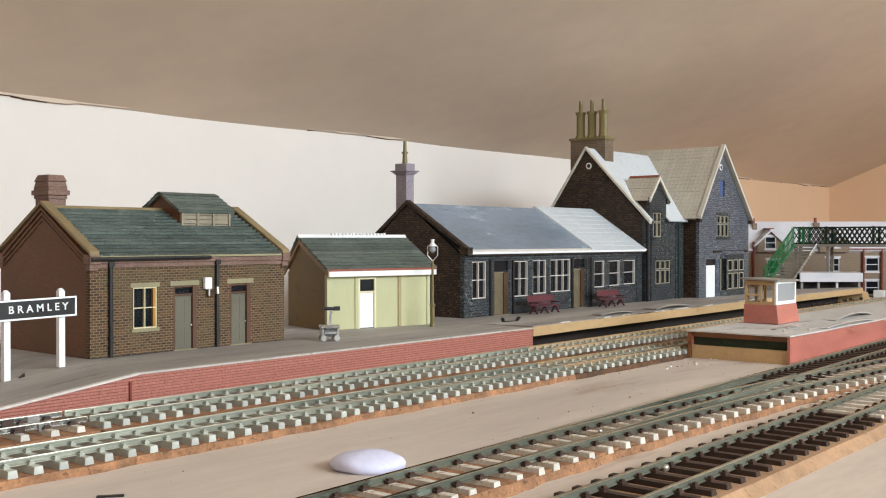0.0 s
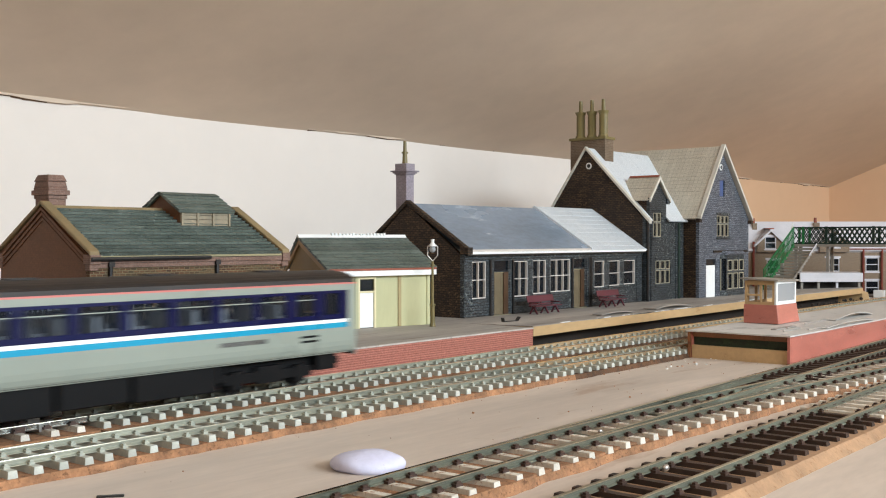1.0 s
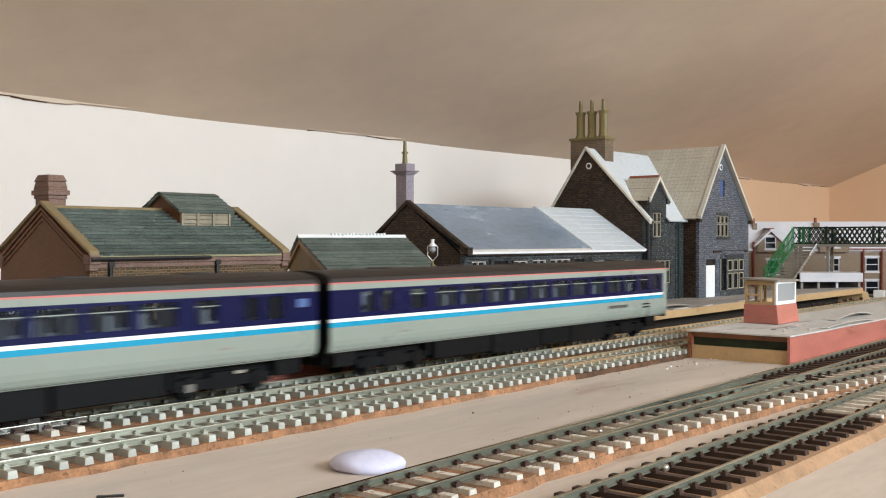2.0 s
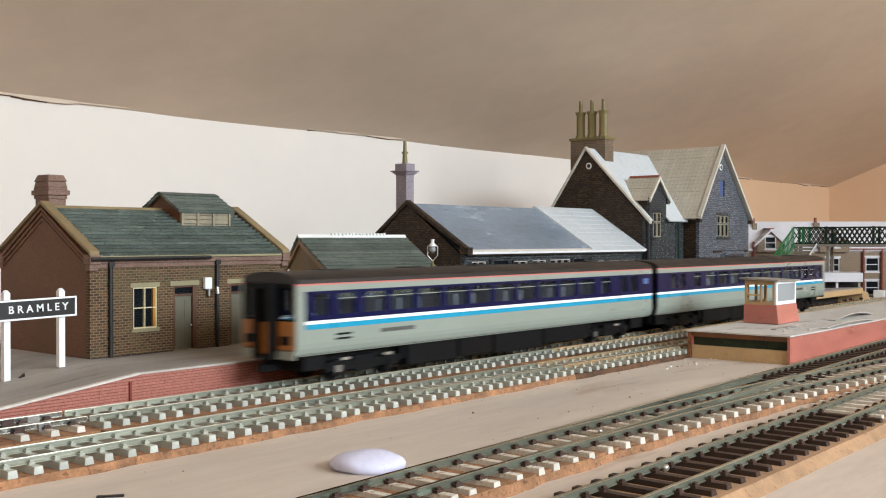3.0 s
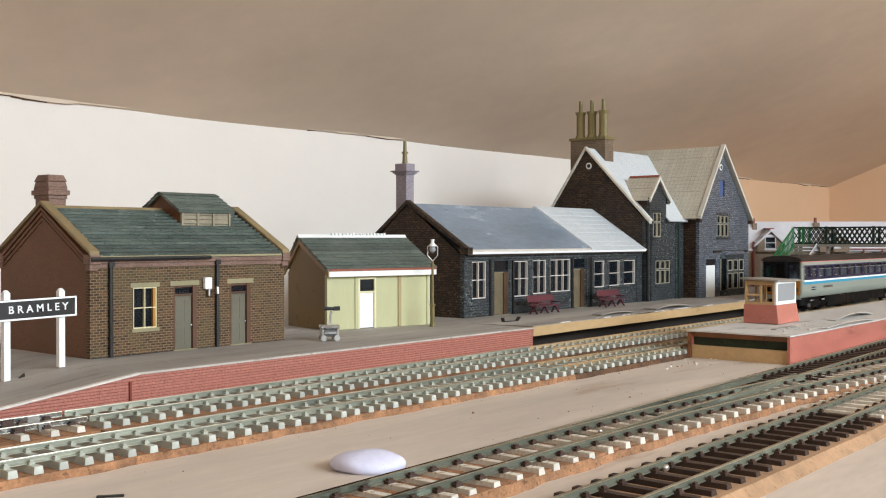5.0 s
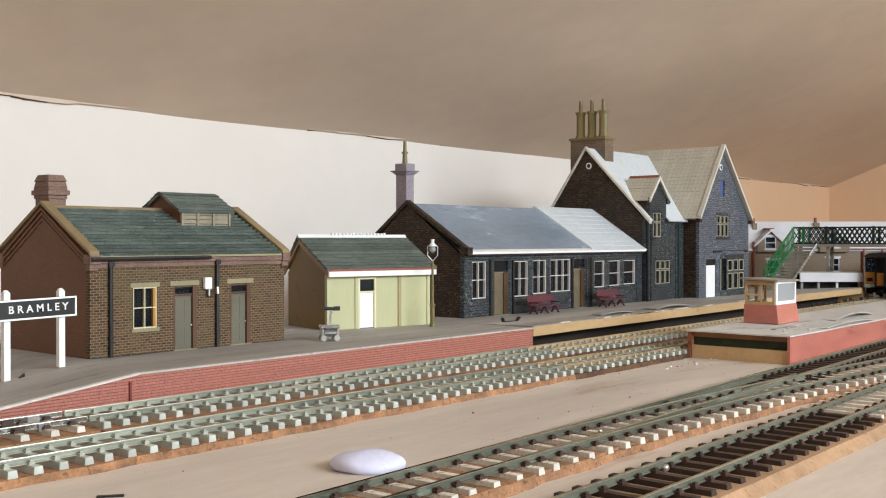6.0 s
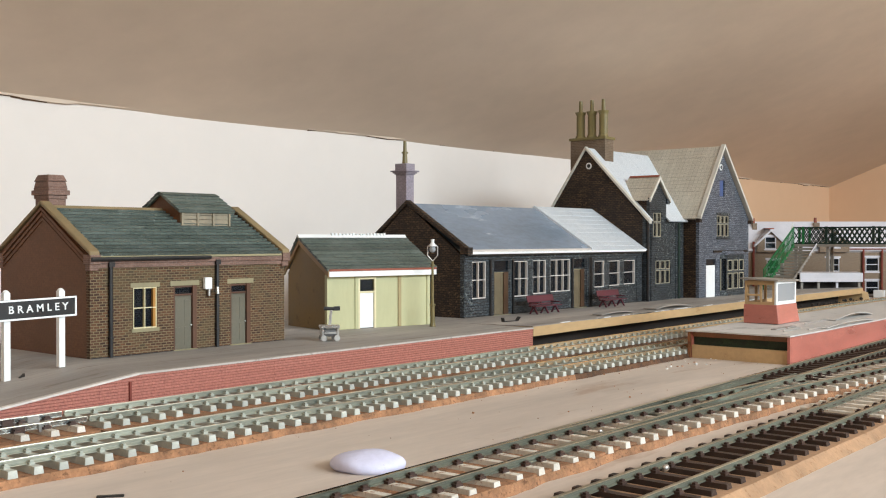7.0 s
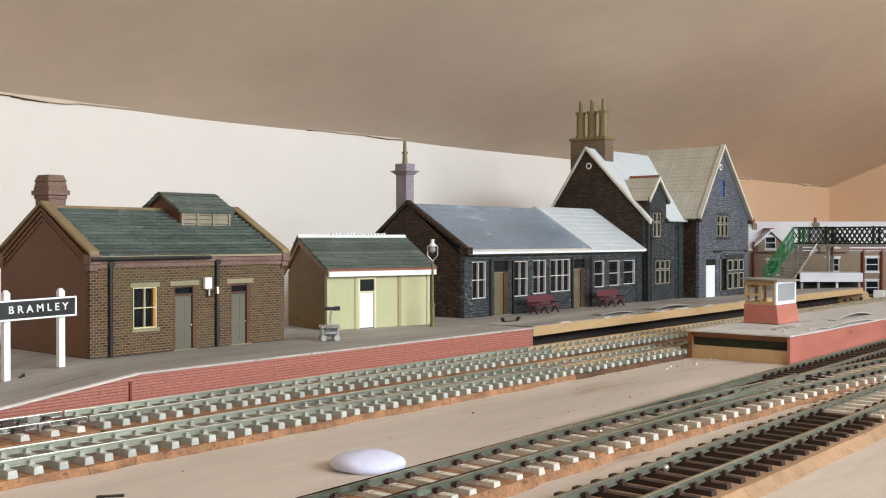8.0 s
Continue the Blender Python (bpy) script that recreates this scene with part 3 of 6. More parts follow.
def sleeper_mesh(name, mats, length, width, height, chair):
    bm = B()
    lo = [(-width / 2, -length / 2, 0), (width / 2, -length / 2, 0), (width / 2, length / 2, 0), (-width / 2, length / 2, 0)]
    k = 0.82
    hi = [(x * k, y * 0.985, height) for x, y, z in lo]
    hexa(bm, lo, hi)
    for s in (-1, 1):
        for o in (-1, 1):
            y = s * 8.25 + o * 1.7
            box(bm, -chair * 0.5, y - 0.8, height - 0.05, chair * 0.5, y + 0.8, height + 0.75, 1)
            box(bm, -chair * 0.3, y - 0.5, height + 0.75, chair * 0.3, y + 0.5, height + 1.35, 1)
    me = bpy.data.meshes.new(name)
    for v in bm.verts:
        v.co *= MM
    bmesh.ops.recalc_face_normals(bm, faces=bm.faces)
    bm.to_mesh(me)
    bm.free()
    for m in mats:
        me.materials.append(m)
    return me


def sweep(bm, at, s0, s1, off, prof, step=8.0, mi=0, z=0.0):
    n = max(2, int((s1 - s0) / step))
    rings = []
    for i in range(n + 1):
        x, y, h = at(s0 + (s1 - s0) * i / n)
        o = off(x) if callable(off) else off
        nx, ny = -math.sin(h), math.cos(h)
        rings.append([bm.verts.new((x + nx * (o + p), y + ny * (o + p), z + q)) for p, q in prof])
    m = len(prof)
    for a, b in zip(rings, rings[1:]):
        for i in range(m):
            j = (i + 1) % m
            bm.faces.new((a[i], b[i], b[j], a[j])).material_index = mi
    bm.faces.new(rings[0]).material_index = mi
    bm.faces.new(rings[-1][::-1]).material_index = mi


RAIL_PROFILE = [(-1.0, 0), (1.0, 0), (1.0, 0.3), (0.3, 0.45), (0.3, 1.25), (0.55, 1.4), (0.55, 1.9), (-0.55, 1.9), (-0.55, 1.4), (-0.3, 1.25), (-0.3, 0.45), (-1.0, 0.3)]
HEAD_PROFILE = [(-0.5, 0), (0.5, 0), (0.45, 0.22), (-0.45, 0.22)]


def cork_strip(name, at, s0, s1, half, parent, z0=BOARD, z1=3.8, shoulder=0.5, material=None, ragged=1.0):
    bm = B()
    n = int((s1 - s0) / 5)
    rings = []
    for i in range(n + 1):
        s = s0 + (s1 - s0) * i / n
        x, y, h = at(s)
        nx, ny = -math.sin(h), math.cos(h)
        a = half + noise.noise((s * 0.05, 1.0, half)) * 1.6 * ragged + random.uniform(-0.5, 0.5) * ragged
        b = half + noise.noise((s * 0.05, 9.0, half)) * 1.6 * ragged + random.uniform(-0.5, 0.5) * ragged
        rings.append([bm.verts.new((x + nx * o, y + ny * o, z)) for o, z in ((-a - shoulder, z0), (-a + 0.3, z1), (b - 0.3, z1), (b + shoulder, z0))])
    for a, b in zip(rings, rings[1:]):
        for i in range(4):
            j = (i + 1) % 4
            bm.faces.new((a[i], b[i], b[j], a[j]))
    bm.faces.new(rings[0])
    bm.faces.new(rings[-1][::-1])
    return part(name, bm, material or M["cork"], parent)


def track(at, s0, s1, pitch, mesh, label, cork=True, base=3.8, sleeper_h=2.6, half=15.8, shoulder=0.5, rail_mat=None, jitter=0.5, skip=(), turn=2.0, rails=True, cork_from=None, offs=(-8.25, 8.25), warm_from=None):
    ob = thing("model_railway_track", 0, 0, 0, label, "railway track", group="tracks of the layout")
    if cork:
        start = s0 if cork_from is None else cork_from
        cork_strip("cork_underlay", at, start, warm_from or s1, half, ob, BOARD - 0.3, base, shoulder)
        if warm_from:
            cork_strip("stained_underlay", at, warm_from, s1, half, ob, BOARD - 0.3, base, shoulder, M["cork_dark"])
    if rails:
        for o in offs:
            # from warm_from on, gold rail colours paint in the warm reflection
            cuts = [s0, warm_from, s1] if warm_from else [s0, s1]
            for k, (a, b) in enumerate(zip(cuts, cuts[1:])):
                bm = B()
                sweep(bm, at, a, b - 0.3, o, RAIL_PROFILE, z=base + sleeper_h)
                r = part("rail", bm, M["rail_glint"] if k else rail_mat or M["rail"], ob)
                bm = B()
                sweep(bm, at, a, b - 0.3, o, HEAD_PROFILE, z=base + sleeper_h + 1.9)
                part("rail_head", bm, M["rail_head_glint"] if k else M["rail_head"], r, "worn bright rail head")
    s = s0 + pitch / 2
    while s < s1:
        if not any(a < s < b for a, b in skip):
            x, y, h = at(s)
            sl = new("sleeper", mesh)
            sl.parent = ob
            sl.matrix_basis = pose(x * MM, y * MM, base * MM, 0, 0, math.degrees(h) + random.uniform(-turn, turn))
        s += pitch + random.uniform(-jitter, jitter)
    return ob


def tracks():
    conc = sleeper_mesh("concrete_sleeper", [M["concrete_sleeper"], M["chair_grey"]], 29, 3.1, 2.2, 1.7)
    pale = sleeper_mesh("pale_sleeper", [M["white_sleeper"], M["chair_brown"]], 31, 3.3, 2.0, 3.0)
    dark = sleeper_mesh("dark_sleeper", [M["dark_sleeper"], M["chair_brown"]], 31, 3.3, 1.4, 2.4)
    track(main_path(342), 206, 2250, 7.7, conc, "platform line of grey concrete-sleepered track on cork", half=20.5, base=4.2, sleeper_h=2.2, warm_from=505)
    lead = track(main_path(342), 60, 205.2, 11.0, pale, "shiny nickel rails of a turnout end beside the platform ramp", base=4.4, half=18, jitter=1.5, sleeper_h=2.0, rail_mat=M["nickel"])
    for x in (172, 181.5, 191):
        for y in (333.75, 350.25):
            part("rail_joiner", box(B(), x - 2.2 + (y - 342) * 0.3, y - 1.3, 5.4, x + 2.2 + (y - 342) * 0.3, y + 1.3, 8.2), M["chair_brown"] if x < 190 else M["chrome"], lead)
    track(main_path(293), 60, 2180, 7.7, conc, "second line of grey concrete-sleepered track on cork", base=4.2, sleeper_h=2.2, warm_from=440)

    def a_mid(x):
        return 180.5 + (x - 172) * 0.0275

    def b_mid(x):
        if x < 200:
            return a_mid(x)
        if x < 500:
            return a_mid(x) - 0.00021 * (x - 200) ** 2
        return a_mid(500) - 18.9 - (x - 500) * 0.0985
    track(lane(a_mid), 60, 1000, 9.0, dark, "siding of dark wooden-sleepered track", base=4.8, sleeper_h=1.4, skip=((0, 452),), turn=1.2, half=16, shoulder=1.0, rail_mat=M["rail_dull"])
    turnout = track(lane(b_mid), 63, 760, 10.0, pale, "turnout with pale sleepers and dark rail chairs", base=4.16, sleeper_h=2.04, cork=True, turn=2.6, jitter=1.3, half=15.7, shoulder=0.6, rail_mat=M["rail_dull"])
    edge = track(lane(lambda x: 132.5), 60, 1000, 9.4, dark, "dark wooden-sleepered siding at the board edge", cork=False, base=4.82, sleeper_h=1.4, skip=((398, 700),), turn=1.2, half=15.9, shoulder=0.9, rail_mat=M["rail_dull"])
    cork_strip("cork_underlay", lane(lambda x: 131.6), 60, 1000, 16.9, edge, BOARD - 0.3, 4.82, 3.0, M["cork_pale"], 0.35)
    for fn, off, s0, s1 in ((a_mid, 5.6, 372, 470), (b_mid, -5.6, 366, 462), (a_mid, -5.4, 420, 486), (b_mid, 5.4, 414, 480)):
        bm = B()
        sweep(bm, lane(fn), s0, s1, off, RAIL_PROFILE, z=6.2)
        part("check_rail", bm, M["rail_dull"], turnout)
    for x in (236, 300, 352):
        part("tie_bar", box(B(), x, a_mid(x) - 11, 5.0, x + 1.2, a_mid(x) + 9, 5.7), M["rail_dull"], turnout)
    ob = thing("sleeper_strip", 0, 0, 0, "pale turnout sleepers under the outer siding", "railway track", group="tracks of the layout")
    s = 402
    while s < 560:
        sl = new("sleeper", pale)
        sl.parent = ob
        sl.matrix_basis = pose(s * MM, 0.1345, 0.00415, 0, 0, random.uniform(-1, 1))
        s += 10
    return ob


# ================= platforms =================


def platform_one():
    ob = thing("station_platform", 400, 430, 0, "grey-topped model platform with a red brick face and ramp", "platform")
    bm = B()
    prism(bm, [(114, 0.0), (114, 0.94), (246, 16.78), (526, 16.78), (526, 0.0)], "y", 362, 365)
    part("brick_face", bm, M["red_brick"], ob)
    bm = B()
    prism(bm, [(246, 16.8), (526, 16.8), (526, 17.6), (246, 17.6)], "y", 361.4, 363.4)
    part("platform_edge", bm, M["edge_white"], ob, "worn whitened platform edge")
    bm = prism(B(), [(114, 0.96), (245.9, 16.8), (245.9, 17.65), (114, 1.75)], "y", 361.2, 363.6)
    part("ramp_edge", bm, M["sash"], ob, "white painted ramp edge")
    bm = B()
    n = 60
    rows = []
    for i in range(n + 1):
        x = 114 + (526 - 114) * i / n
        z = 17.5 if x > 246 else 1.66 + (x - 114) * 0.12
        rows.append([bm.verts.new((x, y, z + noise.noise((x * 0.02, y * 0.03, 0)) * 0.25 - dz)) for y, dz in ((363.4, 0), (400, 0), (440, 0), (480, 0), (520, 0), (520, 17 if x > 246 else 1), (363.4, 1.0))])
    for a, b in zip(rows, rows[1:]):
        for i in range(7):
            bm.faces.new((a[i], b[i], b[(i + 1) % 7], a[(i + 1) % 7]))
    bm.faces.new(rows[0])
    bm.faces.new(rows[-1])
    part("platform_top", bm, M["platform_top"], ob)
    bm = box(B(), 241.2, 361.2, 1, 242.2, 362, 14.4)
    part("face_joint", bm, M["red_pipe"], ob)


def platform_two():
    ob = thing("station_platform", 850, 430, 0, "bare wood platform section with a curling paper surface", "platform")

    def top(x, y):
        lift = max(0, (436 - y) / 74)
        k = min(1, max(0, (x - 527) / 420))
        return 17.2 + lift * (1.2 + 1.3 * k) + noise.noise((x * 0.02, y * 0.02, 4)) * 0.3
    for name, lo, hi, y0, y1, mat_ in (("board", 6.3, 0.5, 362, 540, M["mdf"]), ("platform_surface", 0.45, 0.0, 362.6, 540, M["platform_top"])):
        bm = B()
        n = 70
        rows = []
        for i in range(n + 1):
            x = 526.5 + (1150 - 526.5) * i / n
            ys = [y0, 375, 400, 425, 443, 490, y1]
            rows.append([bm.verts.new((x, y, top(x, y) - hi)) for y in ys] + [bm.verts.new((x, y, top(x, y) - lo)) for y in ys[::-1]])
        m = len(rows[0])
        for a, b in zip(rows, rows[1:]):
            for i in range(m):
                bm.faces.new((a[i], b[i], b[(i + 1) % m], a[(i + 1) % m]))
        bm.faces.new(rows[0])
        bm.faces.new(rows[-1][::-1])
        part(name, bm, mat_, ob)
    # Dark sheet stands in for the shade in the hollow under the board.
    part("hollow_shade", box(B(), 527, 378, 0, 1120, 382, 11.0), M["void"], ob)
    # white flakes where the paper has split along the edge
    for k in range(34):
        x = random.uniform(600, 770) if k % 3 else random.uniform(540, 900)
        l, w = random.uniform(5, 17), random.uniform(0.8, 2.6)
        z = top(x, 363)
        bm = hexa(B(), [(x, 362.2, z - 0.1), (x + l, 362.2, z - 0.1), (x + l * 0.8, 362.2 + w, z - 0.1), (x + l * 0.15, 362.2 + w, z - 0.1)],
                  [(x, 362.2, z + 0.3), (x + l, 362.2, z + 0.35), (x + l * 0.8, 362.2 + w, z + 0.2), (x + l * 0.15, 362.2 + w, z + 0.2)])
        part("paper_flake", bm, M["white"], ob)
    # curled strips of surfacing
    for x, y, l, w, h in ((700, 372, 58, 9, 1.5), (625, 374, 44, 6, 0.8)):
        bm = B()
        n = 10
        rows = []
        for i in range(n + 1):
            f = i / n
            z = top(x + l * f, y) + 0.4 + h * math.sin(f * math.pi) * 1.3
            rows.append([bm.verts.new((x + l * f, y + o, z + dz)) for o, dz in ((-2, 0), (w, 0.2), (w, 0.7), (-2, 0.5))])
        for a, b in zip(rows, rows[1:]):
            for i in range(4):
                bm.faces.new((a[i], b[i], b[(i + 1) % 4], a[(i + 1) % 4]))
        bm.faces.new(rows[0])
        bm.faces.new(rows[-1][::-1])
        part("lifted_strip", bm, M["platform_top"], ob)


def island():
    ob = thing("island_platform", 850, 254, 0, "half-built island platform with red sides and grey top", "platform")
    x0, x1, y0, y1, h = 565, 1260, 216.8, 278.4, 18.0
    bm = box(B(), x0 + 1.5, y0, 0, x1, y0 + 2.2, h - 0.9)
    part("red_side", bm, M["red_paint"], ob)
    bm = box(B(), x0 + 1.5, y1 - 2.2, 0, x1, y1, h - 0.9)
    part("red_side", bm, M["red_paint"], ob)
    bm = box(B(), x0 + 1.2, y0 + 2.2, 0, x0 + 4, y1 - 2.2, 9.4)
    part("end_block", bm, M["mdf"], ob, "bare wood end block")
    bm = box(B(), x0 + 4.1, y0 + 2.2, 0, x0 + 7, y1 - 2.2, h - 1)
    part("end_backing", bm, M["end_green"], ob, "dark green strip across the open end")
    bm = box(B(), x0 + 1.6, y0 + 2.7, 14.4, x0 + 4.0, y1 - 2.7, h - 0.9)
    part("end_rail", bm, M["end_wood"], ob, "red-brown upper strip at the end")
    for y, w, mat_ in ((y0 + 0.1, 1.5, M["red_paint"]), (y1 - 1.8, 1.7, M["end_wood"])):
        part("end_post", box(B(), x0 - 0.2, y, 0, x0 + 1.45, y + w, h - 1), mat_, ob)
    bm = B()
    n = 40
    rows = []
    for i in range(n + 1):
        x = x0 - 1 + (x1 - x0 + 1) * i / n
        ys = (y0 - 0.4, 230, 245, 258, 268, y1 + 0.4)
        zs = [h + noise.noise((x * 0.015, y * 0.05, 8)) * 0.35 for y in ys]
        rows.append([bm.verts.new((x, y, z)) for y, z in zip(ys, zs)] + [bm.verts.new((x, y, z - 0.8)) for y, z in list(zip(ys, zs))[::-1]])
    m = len(rows[0])
    for a, b in zip(rows, rows[1:]):
        for i in range(m):
            bm.faces.new((a[i], b[i], b[(i + 1) % m], a[(i + 1) % m]))
    bm.faces.new(rows[0])
    bm.faces.new(rows[-1][::-1])
    part("platform_top", bm, M["island_top"], ob)
    for x, y, l, w in ((590, 230, 26, 0.7), (608, 222, 40, 0.6), (650, 240, 44, 0.7), (596, 237, 14, 3.5), (614, 237, 14, 3.5)):
        part("paper_patch", box(B(), x, y, h + 0.1, x + l, y + w, h + 0.75), M["platform_top"], ob, bevel=0.1)
    for x, y, l, w, up in ((690, 234, 75, 9, 1.6), (625, 217.6, 90, 3, 0.8)):
        bm = B()
        n = 12
        rows = []
        for i in range(n + 1):
            f = i / n
            z = h + 0.3 + up * math.sin(f * math.pi)
            rows.append([bm.verts.new((x + l * f, y + o, z + dz)) for o, dz in ((0, up * 0.7 * math.sin(f * math.pi)), (w, -0.1), (w, 0.25), (0, 0.35 + up * 0.7 * math.sin(f * math.pi)))])
        for a, b in zip(rows, rows[1:]):
            for i in range(4):
                bm.faces.new((a[i], b[i], b[(i + 1) % 4], a[(i + 1) % 4]))
        bm.faces.new(rows[0])
        bm.faces.new(rows[-1][::-1])
        part("lifted_paper", bm, M["island_top"], ob, "curling paper surface")


# ================= brick station building =================


def brick_building():
    x0, x1, y0, y1, g, e = 260, 376, 420, 500, 17.5, 59.5
    ob = thing("brick_waiting_building", 318, 460, g, "brown brick model building with green slate roof", "building")
    holes = [(282.5, 29.6, 295.5, 48.9), (305, g, 318, 49), (339.5, g, 352, 48.8)]
    part("wall_front", panel(B(), "x", y0, 3, x0, x1, g, e, holes), M["brick_brown"], ob)
    apex, yr = 88.5, 460
    for x in (x0, x1 - 3):
        bm = prism(B(), [(y0 + 3, g), (y1, g), (y1, e + 6), (yr, apex - 1), (y0 + 3, e + 6)], "x", x, x + 3)
        part("gable_wall", bm, M["render_brown"], ob, "plain brown gable wall")
    part("wall_back", box(B(), x0 + 3, y1 - 3, g, x1 - 3, y1, e), M["brick_brown"], ob)
    # Black strip along the foot draws the building's contact shadow.
    part("foot_shadow", box(B(), x0 + 0.2, y0 - 0.2, g - 0.4, x1 - 0.2, y0 + 0.4, g + 0.35), M["black"], ob)
    # corbelled cornice
    bm = B()
    box(bm, x0 - 0.6, y0 - 0.9, e - 1, x1 + 0.6, y0 + 2.9, e + 1.2)
    box(bm, x0 - 0.9, y0 - 1.7, e + 1.2, x1 + 0.9, y0 + 2.9, e + 3.4)
    part("cornice", bm, M["corbel"], ob, "corbelled brown brick cornice")
    # roof
    slates("roof_front", M["slate_green"], ob, "x", x0 + 4, x1 - 4, (y0 - 2.2, e + 4.3), (yr, apex - 2), 14, 1.7)
    slates("roof_back", M["slate_green"], ob, "x", x0 + 4, x1 - 4, (y1 + 2, e + 4.3), (yr, apex - 2), 14, 1.7)
    part("ridge", prism(B(), [(yr - 1.8, apex - 2.6), (yr, apex - 0.6), (yr + 1.8, apex - 2.6)], "x", x0 + 4, x1 - 4), M["coping"], ob)
    for x in (x0 - 1.6, x1 - 3.4):
        for s in (-1, 1):
            ye = y0 - 2.5 if s < 0 else y1 + 2.5
            bm = prism(B(), [(ye, e + 4.6), (yr, apex - 0.4), (yr, apex + 1.4), (ye, e + 6.6)], "x", x, x + 5)
            part("gable_coping", bm, M["coping"], ob, "olive gable coping", bevel=0.3)
            # stepped kneeler and moulding under the coping
            bm = B()
            box(bm, x + 0.3, min(ye, ye - s * 6), e + 0.6, x + 5.6, max(ye, ye - s * 6), e + 5.2)
            box(bm, x + 0.6, min(ye - s * 1, ye - s * 5), e - 2.2, x + 5.0, max(ye - s * 1, ye - s * 5), e + 0.6)
            part("kneeler", bm, M["corbel"], ob, bevel=0.2)
        for d, t in ((3.2, 1.2), (5.6, 0.7), (8.0, 0.4)):
            for s in (-1, 1):
                ye = y0 + 1 if s < 0 else y1 - 1
                bm = prism(B(), [(ye, e + 5.5 - d), (yr, apex - d), (yr, apex - d + 1.6), (ye, e + 7.1 - d)], "x", x + (1.6 - t if x < 300 else 3.4), x + (1.6 if x < 300 else 3.4 + t))
                part("gable_moulding", bm, M["render_brown"], ob)
    part("eave_edge", box(B(), x0 + 4, y0 - 2.6, e + 3.5, x1 - 4, y0 - 1.9, e + 4.5), M["lintel"], ob, "pale eave edge")
    # gutter, downpipes
    bm = B()
    rod(bm, (x0 - 1, y0 - 2.9, e + 3.0), (325, y0 - 2.9, e + 3.2), 0.95, n=8)
    part("gutter", bm, M["black"], ob, "black gutter broken off halfway")
    for x in (270, 330.5):
        bm = B()
        rod(bm, (x, y0 - 1.0, g), (x, y0 - 1.0, e + 0.5), 1.0, n=8)
        box(bm, x - 1.5, y0 - 2.2, e - 0.5, x + 1.5, y0 - 0.1, e + 2)
        for z in (26, 38, 50):
            rod(bm, (x, y0 - 1.0, z), (x, y0 - 1.0, z + 0.8), 1.35, n=8)
        part("downpipe", bm, M["black"], ob)
    w = window(ob, y0, 282.5, 29.6, 295.5, 48.9, 2, 2, M["cream"], deep=1.8, t=0.52, sill=M["lintel"], head=M["lintel"])
    bm = box(B(), 293.6, y0 + 0.3, 29.7, 295.4, y0 + 1.8, 48.8)
    part("reveal", bm, M["ochre"], w)
    door(ob, y0, 305, g, 318, 49, M["door_grey"], M["frame_brown"])
    door(ob, y0, 339.5, g, 352, 48.8, M["door_grey"], M["frame_brown"])
    for a, top in ((316.2, 48.9), (350.2, 48.7)):
        part("reveal", box(B(), a, y0 - 0.12, g, a + 2.4, y0 + 3, top), M["frame_brown"], ob)
    for a in (303, 337.5):
        part("lintel", box(B(), a, y0 - 0.25, 49.05, a + 17, y0 + 1, 51.4), M["lintel"], ob)
    # wall lamp between the doors
    bm = B()
    box(bm, 322.2, y0 - 2.2, 46.8, 326.6, y0 - 0.1, 52.6)
    lampbox = part("wall_lamp", bm, M["white"], ob, "white wall lamp on a bracket", bevel=0.3)
    bm = B()
    rod(bm, (327.5, y0 - 0.1, 45.5), (327.5, y0 - 5, 46.2), 0.5, n=6)
    rod(bm, (327.5, y0 - 5, 44.5), (327.5, y0 - 5, 48), 1.1, 0.8, n=8)
    rod(bm, (325, y0 - 1.5, 43.5), (325, y0 - 1.5, 46.8), 0.8, n=8)
    part("bracket", bm, M["chrome"], lampbox)
    # roof ventilator: a small raised roof with louvred side
    vx0, vx1, vy0, vy1 = 327, 359, 445, 475
    bm = B()
    for x in (vx0, vx1 - 2):
        prism(bm, [(vy0, 74), (vy1, 74), (vy1, 86.6), (yr, 95.4), (vy0, 86.6)], "x", x, x + 2)
    box(bm, vx0 + 2, vy0 + 1, 74, vx1 - 2, vy0 + 2, 86.6)
    vent = part("roof_ventilator", bm, M["render_brown"], ob)
    for k in range(5):
        z = 75.4 + k * 2.2
        bm = hexa(B(), [(vx0 + 1, vy0 - 1.1, z), (vx1 - 1, vy0 - 1.1, z), (vx1 - 1, vy0 + 0.9, z + 0.2), (vx0 + 1, vy0 + 0.9, z + 0.2)],
                  [(vx0 + 1, vy0 - 0.5, z + 2.0), (vx1 - 1, vy0 - 0.5, z + 2.0), (vx1 - 1, vy0 + 0.9, z + 2.1), (vx0 + 1, vy0 + 0.9, z + 2.1)])
        part("slat", bm, M["louvre"], vent)
    bm = B()
    for x in (vx0 + 0.2, vx0 + 10, vx0 + 20, vx1 - 1.4):
        box(bm, x, vy0 - 1.5, 75, x + 1.2, vy0 + 0.6, 86.6)
    part("louvre_post", bm, M["louvre"], vent)
    slates("ventilator_roof", M["slate_green"], vent, "x", vx0 - 2.2, vx1 + 2.2, (vy0 - 2.5, 86.2), (yr, 96.2), 5, 0.9)
    slates("ventilator_roof", M["slate_green"], vent, "x", vx0 - 2.2, vx1 + 2.2, (vy1 + 2.5, 86.2), (yr, 96.2), 5, 0.9)
    # chimney
    cx, cy = 268, 467
    stack = part("chimney", box(B(), cx - 4.5, cy - 6.2, 78, cx + 4.5, cy + 6.2, 91), M["corbel"], ob, "stepped brown chimney", bevel=0.2)
